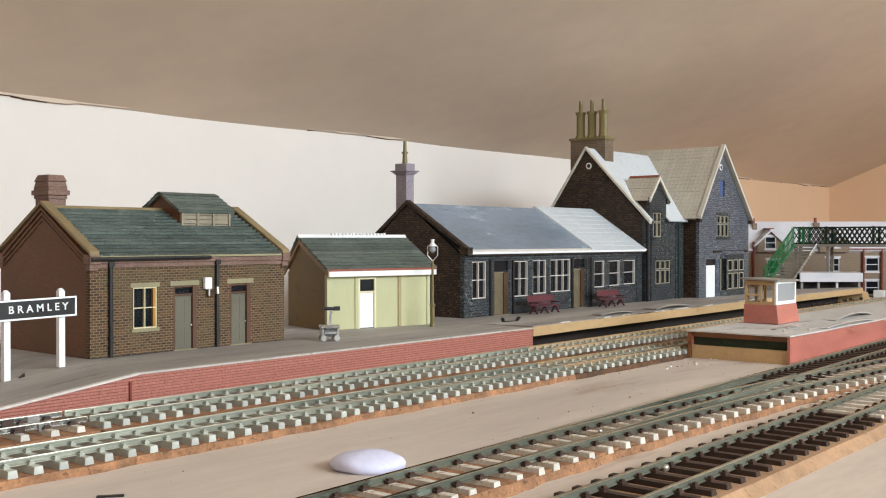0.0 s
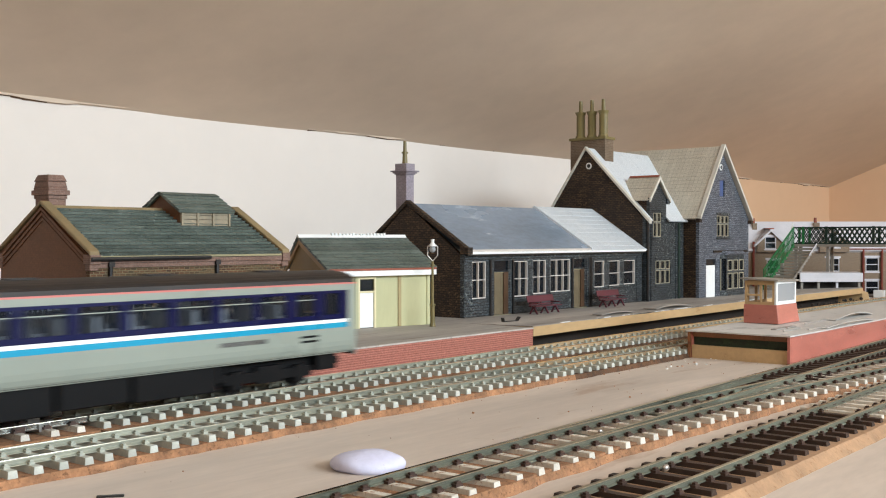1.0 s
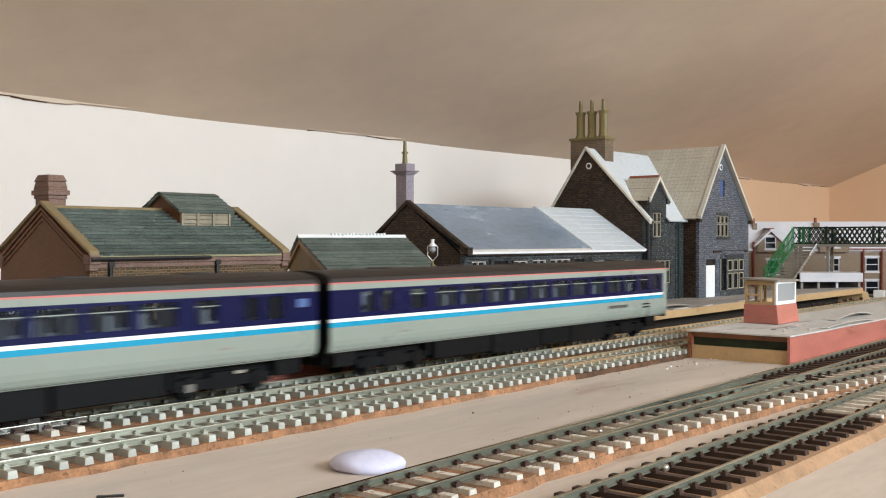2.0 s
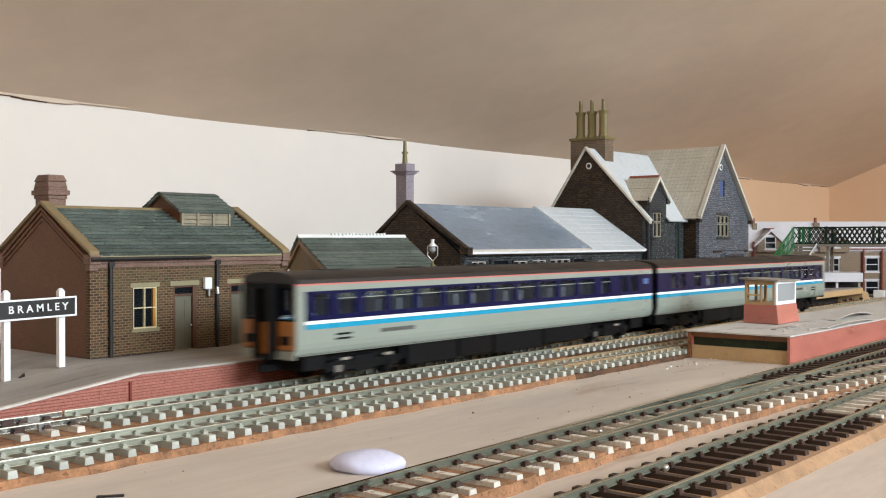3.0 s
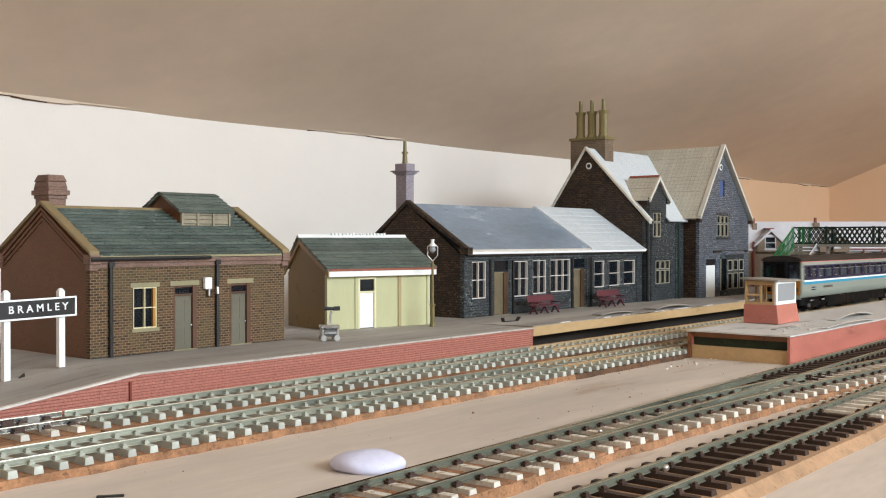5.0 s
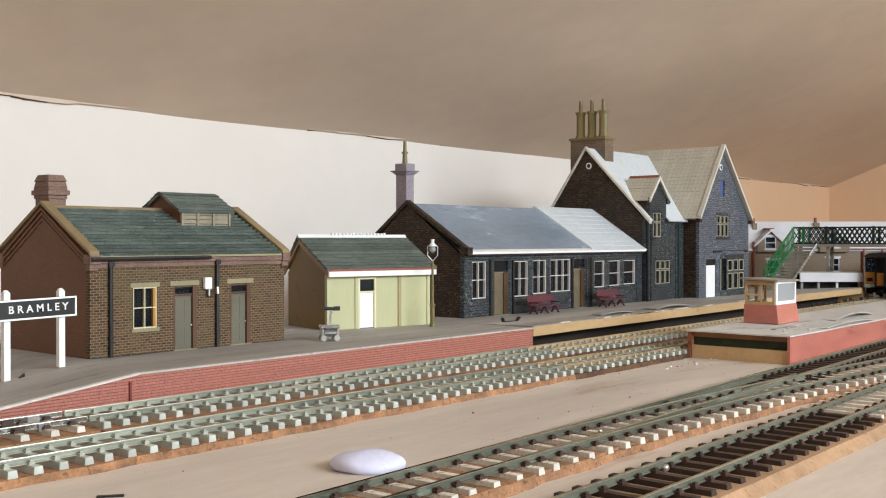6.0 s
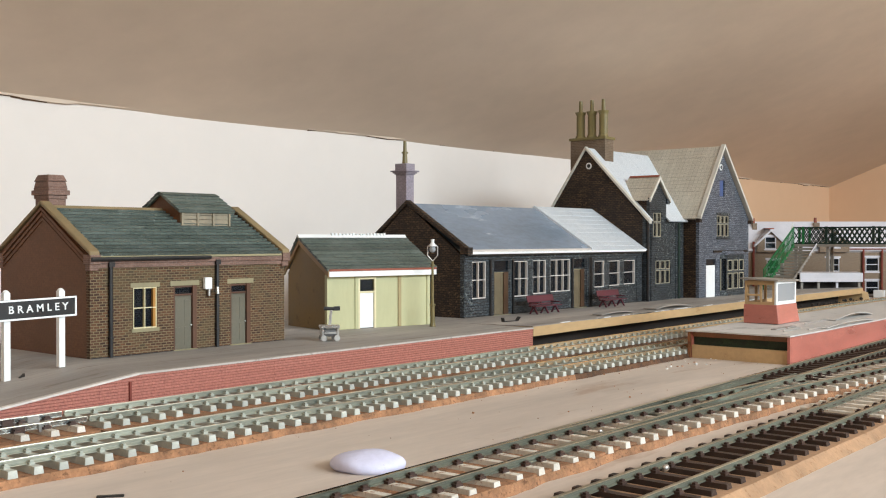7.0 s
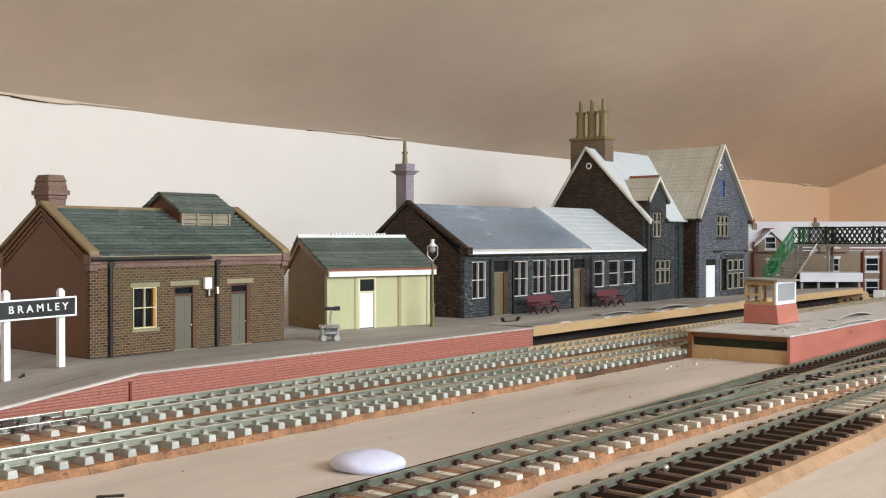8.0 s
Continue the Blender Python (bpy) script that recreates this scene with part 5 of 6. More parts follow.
# ================= island hut, footbridge, houses =================


def platform_hut():
    ob = thing("platform_hut", 654, 263, 18.0, "unfinished wooden platform hut with a red base", "hut")
    x0, x1, y0, y1, g = 636.7, 672, 251.8, 274.8, 18.2
    bm = hexa(B(), [(x0, y0, g), (x1, y0, g), (x1, y1, g), (x0, y1, g)], [(x0 + 0.2, y0 + 1.4, 30.1), (x1 - 1.6, y0 + 1.4, 30.1), (x1 - 1.6, y1, 30.1), (x0 + 0.2, y1, 30.1)])
    part("base", bm, M["red_paint"], ob, "red painted flared base", bevel=0.2)
    yf = y0 + 1.6
    bm = B()
    panel(bm, "y", x0 + 0.5, 1.8, yf + 1.4, y1 - 0.5, 30.12, 45.2, [(yf + 2.7, 31.8, yf + 9.9, 42.6), (yf + 11.0, 31.8, y1 - 2.0, 35.6), (yf + 11.0, 36.6, y1 - 2.0, 42.6)])
    panel(bm, "x", y1 - 2.1, 1.5, x0 + 2.3, x1 - 2.3, 30.12, 45.1, [(x0 + 4, 32, x0 + 16, 43.2), (x0 + 17.5, 32, x1 - 4, 43.2)])
    box(bm, x1 - 4, yf + 1.4, 30.12, x1 - 2.3, yf + 3, 45.1)
    part("timber_frame", bm, M["mdf"], ob, "bare wood window framing")
    bm = panel(B(), "x", yf, 1.2, x0 + 0.3, x1 - 2.0, 30.15, 45.0, [(x0 + 2.6, 32.3, x1 - 4, 43.4)])
    part("window_frame", bm, M["white"], ob, "white window frame")
    part("pane", box(B(), x0 + 2.6, yf + 0.5, 32.3, x1 - 4, yf + 0.8, 43.4), M["acrylic"], ob, "frosted grey pane")
    bm = hexa(B(), [(x0 - 2.5, y0 - 0.5, 45.2), (x1 + 0.5, y0 - 0.5, 44.5), (x1 + 0.5, y1 + 2, 45.4), (x0 - 2.5, y1 + 2, 46.2)],
              [(x0 - 2.5, y0 - 0.5, 46.1), (x1 + 0.5, y0 - 0.5, 45.4), (x1 + 0.5, y1 + 2, 46.3), (x0 - 2.5, y1 + 2, 47.1)])
    part("roof", bm, M["concrete"], ob, "thin grey roof sheet")
    return ob


def footbridge():
    ob = thing("footbridge", 1175, 420, 0, "green lattice model footbridge with concrete steps", "footbridge")
    xa, xb, ya, yb = 1170, 1192, 448, 180
    part("deck", box(B(), xa, yb, 63.2, xb, ya, 66.2), M["concrete"], ob)
    for x in (xa + 0.4, xb - 1.4):
        bm = B()
        box(bm, x, yb, 66.2, x + 1, ya, 67.6)
        box(bm, x - 0.3, yb, 84, x + 1.3, ya, 85.6)
        side = part("parapet", bm, M["green_dark"], ob, "dark green lattice parapet")
        n = 50
        w = (ya - yb) / n
        for k in range(n):
            y = yb + k * w
            for a, b in (((y, 67.4), (y + 2 * w, 84.2)), ((y + 2 * w, 67.4), (y, 84.2))):
                if max(a[0], b[0]) > ya + 0.1:
                    continue
                part("lattice_bar", bar(B(), (x + 0.5, a[0], a[1]), (x + 0.5, b[0], b[1]), 0.5, 1.0), M["green_dark"], side)
        for y in (ya - 1.2, ya - 13, ya - 39, ya - 90, ya - 150):
            part("post", box(B(), x - 0.5, y - 1.5, 66, x + 1.5, y + 1.0, 86), M["green"] if y > ya - 20 else M["green_dark"], side)
    part("end_post", box(B(), xa - 1, ya - 2, 66, xa + 0.3, ya - 0.6, 90), M["white"], ob, "white end post")
    # one flight of steps down to the platform
    y0, y1, s0 = 419, 446, 1084
    n = 14
    for k in range(n):
        x = xa - (k + 1) * (xa - s0) / n
        z = 63.5 - (k + 1) * (63.5 - 17.5) / n
        part("step", box(B(), x, y0 + 1.5, z - 0.6, x + (xa - s0) / n + 0.8, y1 - 1.5, z + 1.6), M["concrete"], ob)
    for y, low, mat_ in ((y0, -0.6, M["concrete"]), (y1 - 1.5, 2.0, M["green"])):
        part("stringer", prism(B(), [(xa, 63.5 - low), (xa, 66), (s0, 20), (s0, 17.6 - low)], "y", y, y + 1.4), mat_, ob)
    bm = B()
    bar(bm, (xa, y1 - 0.6, 85), (s0, y1 - 0.6, 38.6), 1.2, 1.6)
    bar(bm, (xa, y1 - 0.6, 75.5), (s0, y1 - 0.6, 29.5), 0.9, 1.0)
    for k in range(24):
        f = k / 23
        x, z = xa + (s0 - xa) * f, 66 + (20 - 66) * f
        box(bm, x - 0.3, y1 - 1.0, z - 0.5, x + 0.3, y1 - 0.2, z + 18.8)
    part("stair_parapet", bm, M["green"], ob, "green stair parapet")
    bm = B()
    bar(bm, (xa - 1, y0 - 0.3, 66.5), (xa - 24, y0 - 0.3, 54.0), 0.6, 1.6)
    part("handrail", bm, M["house_white"], ob, "pale broken handrail")
    for x, y in ((xa + 4, 408), (xa + 4, 444), (xb - 4, 408), (xb - 4, 444), (xa + 4, 240), (xb - 4, 240), (1130, 443)):
        part("support_post", box(B(), x - 1.6, y - 1.6, 12 if y > 300 else 16, x + 1.6, y + 1.6, 63.2 if x > xa - 10 else 45), M["concrete"], ob)
    return ob


def shelter():
    """Own space: x along its front, which is turned like the houses behind it."""
    ob = thing("platform_shelter", 0, 0, 0, "low white-fronted shelter with dark openings at the platform's end", "shelter")
    ob.matrix_basis = pose(1.131, 0.389, 0.0, 0, 0, 39.48 - 90)
    x0, x1 = -34.0, 34.0
    part("fascia", box(B(), x0, 0, 25.6, x1, 2.0, 35.4), M["house_white"], ob, "white card fascia", bevel=0.2)
    part("roof", prism(B(), [(2.05, 33.2), (2.05, 35.0), (15, 36.2), (15, 34.4)], "x", x0, x1), M["house_white"], ob)
    # Near-black back wall paints the shade inside the openings.
    part("back_wall", box(B(), x0 + 1, 12, 17.6, x1 - 1, 14, 34), M["void"], ob)
    for x in (x0 + 2, -14.0, 6.0, x1 - 4):
        part("post", box(B(), x, 3, 17.2, x + 2.4, 5, 25.5), M["house_white"] if x == 6.0 else M["concrete"], ob)
    return ob


def ramp_end():
    ob = thing("platform_ramp", 1180, 400, 0, "bare wood ramp at the far end of the platform", "ramp")
    bm = prism(B(), [(1151, 0), (1151, 16.5), (1170, 13.5), (1180, 0)], "y", 363, 410)
    part("ramp", bm, M["mdf"], ob)
    bm = B()
    for k in range(26):
        x = 905 + k * 9.4 + random.uniform(-3, 3)
        ball(bm, (x, 361.5 + random.uniform(-1.5, 2), 5.5 + random.uniform(0, 4)), random.uniform(1.0, 2.3), (1.6, 0.8, 0.8), 1)
    part("glue_lumps", bm, M["void"], ob, "dark lumps of glue and cork under the edge")
    return ob


def terrace():
    """Low-relief terrace of houses beyond the bridge, built in its own space: x along the front, front face at y = 0."""
    ob = thing("terraced_houses", 0, 0, 0, "row of brown brick terraced houses with white windows", "houses")
    fx, fy = math.cos(radians(39.48)), math.sin(radians(39.48))
    depth = 1.262
    ob.matrix_basis = pose(fx * depth, fy * depth, 0, 0, 0, 39.48 - 90)
    # x along the front: 0 straight ahead of the eye
    k = depth / 1840 * 1000

    def ux(u):
        return (u - 784) * k

    def vz(v):
        return 71.5 - (v - 424) * k
    wins = [(1357, 1380, 460, 486), (1462, 1486, 457, 481), (1532, 1556, 456, 481), (1532, 1556, 497, 522), (1470, 1490, 500, 516), (1462, 1486, 431, 441)]
    x0, x1 = ux(1296), ux(1605)
    holes = [(ux(a), vz(d), ux(b), vz(c)) for a, b, c, d in wins if c > 445]
    part("wall_front", panel(B(), "x", 0, 3, x0, x1, 0, vz(446), holes), M["house_brick"], ob)
    for a, b, c, d in wins:
        if c > 445:
            window(ob, 0, ux(a), vz(d), ux(b), vz(c), 1, 2, M["house_white"], t=1.1, deep=1.6, sill=M["house_white"], head=M["house_white"])
    part("wall_back", box(B(), x0, 33, 0, x1, 36, vz(446)), M["house_brick"], ob)
    for x in (x0, x1 - 3):
        part("wall_end", box(B(), x, 3, 0, x + 3, 33, vz(446)), M["house_brick"], ob)
    # long roof
    bm = prism(B(), [(-3, vz(444)), (18, vz(392)), (39, vz(444)), (36, vz(447)), (0, vz(447))], "x", x0, x1)
    part("roof", bm, M["house_white"], ob, "white card roof")
    for a, b, top in ((1338, 1384, 410), (1448, 1500, 408)):
        c = (a + b) / 2
        h = [(ux(c - 10), vz(441), ux(c + 10), vz(419))] if top == 410 else [(ux(c - 9), vz(438), ux(c + 9), vz(419))]
        bm = B()
        panel(bm, "x", -6, 2.5, ux(a + 8), ux(b - 8), vz(446), vz(419), h)
        prism(bm, [(ux(a + 8), vz(419)), (ux(b - 8), vz(419)), (ux(c), vz(top + 2))], "y", -6, -3.5)
        prism(bm, [(ux(a), vz(446)), (ux(a + 8), vz(446)), (ux(a + 8), vz(419)), (ux(a), vz(430))], "y", -6, -3.5)
        prism(bm, [(ux(b - 8), vz(446)), (ux(b), vz(446)), (ux(b), vz(430)), (ux(b - 8), vz(419))], "y", -6, -3.5)
        part("attic_gable", bm, M["house_brick"], ob)
        window(ob, -6, *h[0], 1, 2, M["house_white"], t=1.0, deep=1.4, sill=M["house_white"], head=M["house_white"])
        for s in (-1, 1):
            e = ux(c + s * (b - a) * 0.62)
            bm = prism(B(), [(e, vz(437)), (ux(c), vz(top)), (ux(c), vz(top - 4)), (e, vz(433))], "y", -9, 18)
            part("attic_roof", bm, M["house_white"], ob)
        part("attic_side", box(B(), ux(a), -3.5, vz(446), ux(b), -0.5, vz(444)), M["house_brick"], ob)
        part("ridge_tile", box(B(), ux(c - 4), -9, vz(top - 4), ux(c + 5), 16, vz(top - 6)), M["rust"], ob)
    for u, w, top in ((1341, 8, 395), (1452, 10, 394)):
        bm = box(B(), ux(u - w / 2), 12, vz(430), ux(u + w / 2), 24, vz(top))
        ch = part("chimney", bm, M["house_brick"], ob)
        part("chimney_pot", rod(B(), (ux(u), 18, vz(top)), (ux(u), 18, vz(top - 9)), 2.0, 1.6, 10), M["rust"], ch, "red clay pot")
    for u, top in ((1333, 428), (1527, 440), (1560, 440)):
        part("downpipe", rod(B(), (ux(u), -1.8, 0), (ux(u), -1.8, vz(top)), 1.5, n=8), M["red_pipe"], ob, "maroon downpipe")
    part("gutter", box(B(), ux(1500), -4.6, vz(442), ux(1600), -2.6, vz(440)), M["red_pipe"], ob)
    return ob


# ================= small things =================


def sign_board():
    ob = thing("station_sign", 227, 408, 15.4, "black station name board on white posts", "sign")
    for x, low in ((214.2, 13.4), (238.6, 17.0)):
        bm = box(B(), x - 1.35, 406.9, low, x + 1.35, 409.3, 49.6)
        ball(bm, (x, 408.1, 49.5), 1.45, (1, 1, 0.9), 2)
        part("post", bm, M["white"], ob, "white square post")

    def slab(x0, x1, z0, z1, y0, y1):
        """The board hangs slightly out of level: it rises towards its far end."""
        t = 0.022
        q = [(x0, z0 + (x0 - 227) * t), (x1, z0 + (x1 - 227) * t), (x1, z1 + (x1 - 227) * t), (x0, z1 + (x0 - 227) * t)]
        return prism(B(), q, "y", y0, y1)
    x0, x1, z0, z1 = 209.4, 244.7, 38.4, 46.9
    board = part("name_board", slab(x0, x1, z0, z1, 405.9, 406.88), M["black"], ob, "black enamel board")
    for q in ((x0, x1, z0, z0 + 0.75), (x0, x1, z1 - 0.75, z1), (x0, x0 + 0.75, z0 + 0.75, z1 - 0.75), (x1 - 0.75, x1, z0 + 0.75, z1 - 0.75)):
        part("board_border", slab(*q, 405.55, 405.89), M["white"], board)
    cu = bpy.data.curves.new("lettering", "FONT")
    cu.body, cu.size, cu.align_x, cu.align_y, cu.extrude, cu.offset = "BRAMLEY", 0.0044, "CENTER", "CENTER", 0.00015, 0.00007
    cu.space_character = 1.62
    cu.materials.append(M["white"])
    tx = new("lettering", cu)
    tx.parent = board
    tx.matrix_basis = Matrix.Translation((0.0004, -0.00222, 0.0273)) @ Matrix.Rotation(radians(-1.26), 4, "Y") @ Matrix.Rotation(radians(90), 4, "X")
    return ob


def lamp_post():
    ob = thing("platform_lamp", 493, 414.5, 17.5, "tall olive platform lamp with a glass globe", "lamp post")
    x, y, g = 493, 414.5, 17.5
    bm = B()
    rod(bm, (x, y, g), (x, y, g + 2), 1.9, 1.7, 12)
    rod(bm, (x, y, g + 2), (x, y, g + 13), 1.4, 1.3, 12)
    rod(bm, (x, y, g + 13), (x, y, g + 14), 1.9, n=12)
    rod(bm, (x, y, g + 14), (x, y, 58), 0.95, 0.7, 12)
    rod(bm, (x, y, 55), (x, y, 56), 1.3, n=12)
    part("column", bm, M["olive"], ob)
    bm = B()
    for s in (-1, 1):
        rod(bm, (x, y, 58), (x + s * 2.2, y - s * 2.2, 61.5), 0.4, n=6)
        rod(bm, (x + s * 2.2, y - s * 2.2, 61.5), (x + s * 2.2, y - s * 2.2, 67), 0.4, n=6)
        rod(bm, (x + s * 2.2, y - s * 2.2, 67), (x, y, 69.5), 0.4, n=6)
    part("yoke", bm, M["chrome"], ob)
    part("globe", ball(B(), (x, y, 65.4), 2.0, (1, 1, 1.1)), M["acrylic"], ob, smooth=True)
    bm = B()
    rod(bm, (x, y, 67.2), (x, y, 69.6), 2.3, 1.0, 12)
    rod(bm, (x, y, 69.6), (x, y, 71.6), 1.0, 1.2, 12)
    part("cap", bm, M["white"], ob)
    return ob


def trolley():
    ob = thing("weighing_machine", 389.5, 399.5, 17.5, "silver cast platform weighing trolley", "weighing machine")
    ob.matrix_basis = pose(0.3895, 0.3995, 0.0175, 0, 0, -35)
    ORIGIN[ob.name] = (0, 0, 0)
    part("deck", box(B(), -5.2, -3.8, 6.6, 5.2, 3.8, 8.4), M["chrome"], ob, bevel=0.4)
    part("mechanism", box(B(), -4.0, -3.2, 2.4, 4.0, 3.2, 6.5), M["iron_grey"], ob, bevel=0.5)
    for a in (-4.6, 3.4):
        part("axle_guard", box(B(), a, -3.9, 1.6, a + 1.2, 3.9, 6.5), M["chrome"], ob, bevel=0.2)
    for a in (-4.4, 4.4):
        for b in (-4.1, 4.1):
            part("wheel", rod(B(), (a * 0.8, b - 0.5, 1.6), (a * 0.8, b + 0.5, 1.6), 1.6, n=14), M["chrome"], ob)
    part("column", bar(B(), (0.6, 3, 7), (1.6, 3, 16.5), 1.3, 1.3), M["chrome"], ob)
    part("side_frame", box(B(), -3.2, -4.3, 3.8, 3.2, -3.3, 5.0), M["chrome"], ob)
    bm = rod(B(), (-2.4, 3, 17), (5.0, 3, 16.6), 1.0, n=8)
    box(bm, 3, 2, 15.8, 6.2, 4, 18)
    part("dial_head", bm, M["black"], ob, "dark dial head")
    return ob


def bench(x, y, first=None):
    if first:
        return copy_thing(first, pose(x * MM, y * MM, 0.0172, 0, 0, 0))
    ob = thing("platform_bench", 0, 0, 0, "maroon slatted platform bench", "bench", group="benches on the platform")
    L = 17
    for k in range(3):
        part("seat_slat", box(B(), -L, -6.5 + k * 2.2, 5.6, L, -4.9 + k * 2.2, 6.3), M["bench_red"], ob)
    part("back_board", hexa(B(), [(-L, 0.6, 8.6), (L, 0.6, 8.6), (L, 1.3, 8.6), (-L, 1.3, 8.6)], [(-L, 1.9, 13.4), (L, 1.9, 13.4), (L, 2.6, 13.4), (-L, 2.6, 13.4)]), M["bench_red"], ob, bevel=0.15)
    part("rail_bar", box(B(), -L + 1, 0.2, 6.8, L - 1, 0.8, 7.6), M["bench_red"], ob)
    for a in (-L + 3, 0, L - 3):
        bm = B()
        bar(bm, (a, -5.8, 0), (a, -2.4, 5.7), 0.9, 1.1)
        bar(bm, (a, 1.0, 0), (a, -2.4, 5.7), 0.9, 1.1)
        bar(bm, (a, 0.2, 5), (a, 2.2, 13.2), 0.9, 0.8)
        if a:
            bar(bm, (a, -6.6, 8.2), (a, 1.0, 8.5), 1.1, 0.7)
        part("bench_end", bm, M["bench_red"], ob)
    ob.matrix_basis = pose(x * MM, y * MM, 0.0172)
    return ob


def tray():
    ob = thing("loose_bracket", 553, 398.7, 17.5, "small dark bent metal bracket lying on the platform", "bracket")
    bm = B()
    bar(bm, (546, 399, 18), (558, 397, 18), 2.4, 0.7)
    bar(bm, (546, 399, 18), (545, 399, 20.6), 2.4, 0.6)
    bar(bm, (558, 397, 18), (561, 397, 20.4), 2.4, 0.6)
    part("bracket", bm, M["black"], ob)
    return ob


def pebble():
    bm = ball(B(), (0, 0, 0), 11.6, (1.0, 0.8, 0.36), 4)
    for v in bm.verts:
        v.co += v.co.normalized() * noise.noise(v.co * 0.11) * 1.6
        v.co.z = max(v.co.z, -2.2) * 0.94
    ob = part("pebble", bm, M["pebble"], None, smooth=True)
    ob.matrix_basis = pose(0.2290, 0.2175, 0.0036, 0, 0, -40)
    return tagged(ob, "smooth pale lilac-white pebble on the baseboard", "stone")


def crumbs():
    """Loose crumbs of cork and ballast scattered on the board between the tracks."""
    bm = B()
    for k in range(110):
        x = random.uniform(180, 620)
        y = random.choice((random.uniform(205, 276), random.uniform(206, 274), random.gauss(276, 2.5)))
        if math.hypot(x - 228, y - 220) < 16:
            continue
        s = random.uniform(0.12, 0.34) if random.random() < 0.93 else random.uniform(0.4, 0.7)
        a = random.uniform(0, 3)
        c, d = math.cos(a) * s, math.sin(a) * s
        z = BOARD
        hexa(bm, [(x - c, y - d, z), (x + d, y - c, z), (x + c, y + d, z), (x - d, y + c, z)],
             [(x - c * 0.6, y - d * 0.5, z + s), (x + d * 0.7, y - c * 0.6, z + s * 0.8), (x + c * 0.5, y + d * 0.7, z + s), (x - d * 0.6, y + c * 0.5, z + s * 1.1)])
    for k in range(14):
        x, y, s, a = random.gauss(535, 22), random.gauss(264, 5), random.uniform(0.25, 0.8), random.uniform(0, 3)
        c, d, z = math.cos(a) * s, math.sin(a) * s, BOARD
        hexa(bm, [(x - c, y - d, z), (x + d, y - c, z), (x + c, y + d, z), (x - d, y + c, z)],
             [(x - c * 0.7, y - d, z + 0.5), (x + d, y - c * 0.6, z + 0.3), (x + c, y + d, z + 0.5), (x - d, y + c, z + 0.4)], k % 3 > 0)
    ob = part("crumbs", bm, [M["cork"], M["white"]])
    return tagged(ob, "loose brown cork crumbs and white scraps on the board", "debris", kind="stuff")


def metal_bead(x, y, z, r):
    ob = part("metal_bead", ball(B(), (0, 0, 0), r, (1.2, 0.9, 0.9), 2), M["chrome"], None, smooth=True)
    ob.matrix_basis = pose(x * MM, y * MM, (z + r * 0.85) * MM)
    return tagged(ob, "tiny bright solder bead lying on the track", "metal bead", group="solder beads")


def odds():
    bm = box(B(), -3.6, -0.8, 0, 3.6, 0.8, 0.5)
    ob = part("dark_strip", bm, M["black"], bevel=0.1)
    ob.matrix_basis = pose(0.1594, 0.2479, BOARD * MM, 0, 0, -38)
    tagged(ob, "small dark strip of card lying on the board", "card strip")
    ob = part("loose_chip", hexa(B(), [(-1.6, -0.6, 0), (1.6, -0.5, 0), (1.3, 0.6, 0), (-1.4, 0.5, 0)], [(-1.2, -0.4, 0.5), (1.8, -0.3, 1.5), (1.4, 0.4, 1.4), (-1.0, 0.3, 0.5)]), M["black"])
    ob.matrix_basis = pose(0.2205, 0.4075, 0.01435, 0, -6, 20)
    tagged(ob, "small dark chip lying on the platform ramp", "chip")
    bm = box(B(), -7, -6, 0, 7, 6, 8.6)
    ob = part("white_block", bm, M["white"], bevel=0.3)
    ob.matrix_basis = pose(1.300, 0.390, BOARD * MM, 0, 0, 10)
    tagged(ob, "small white card block beside the track", "card block")


# ================= the railcar =================
CAR, GAP = 310.0, 8.0


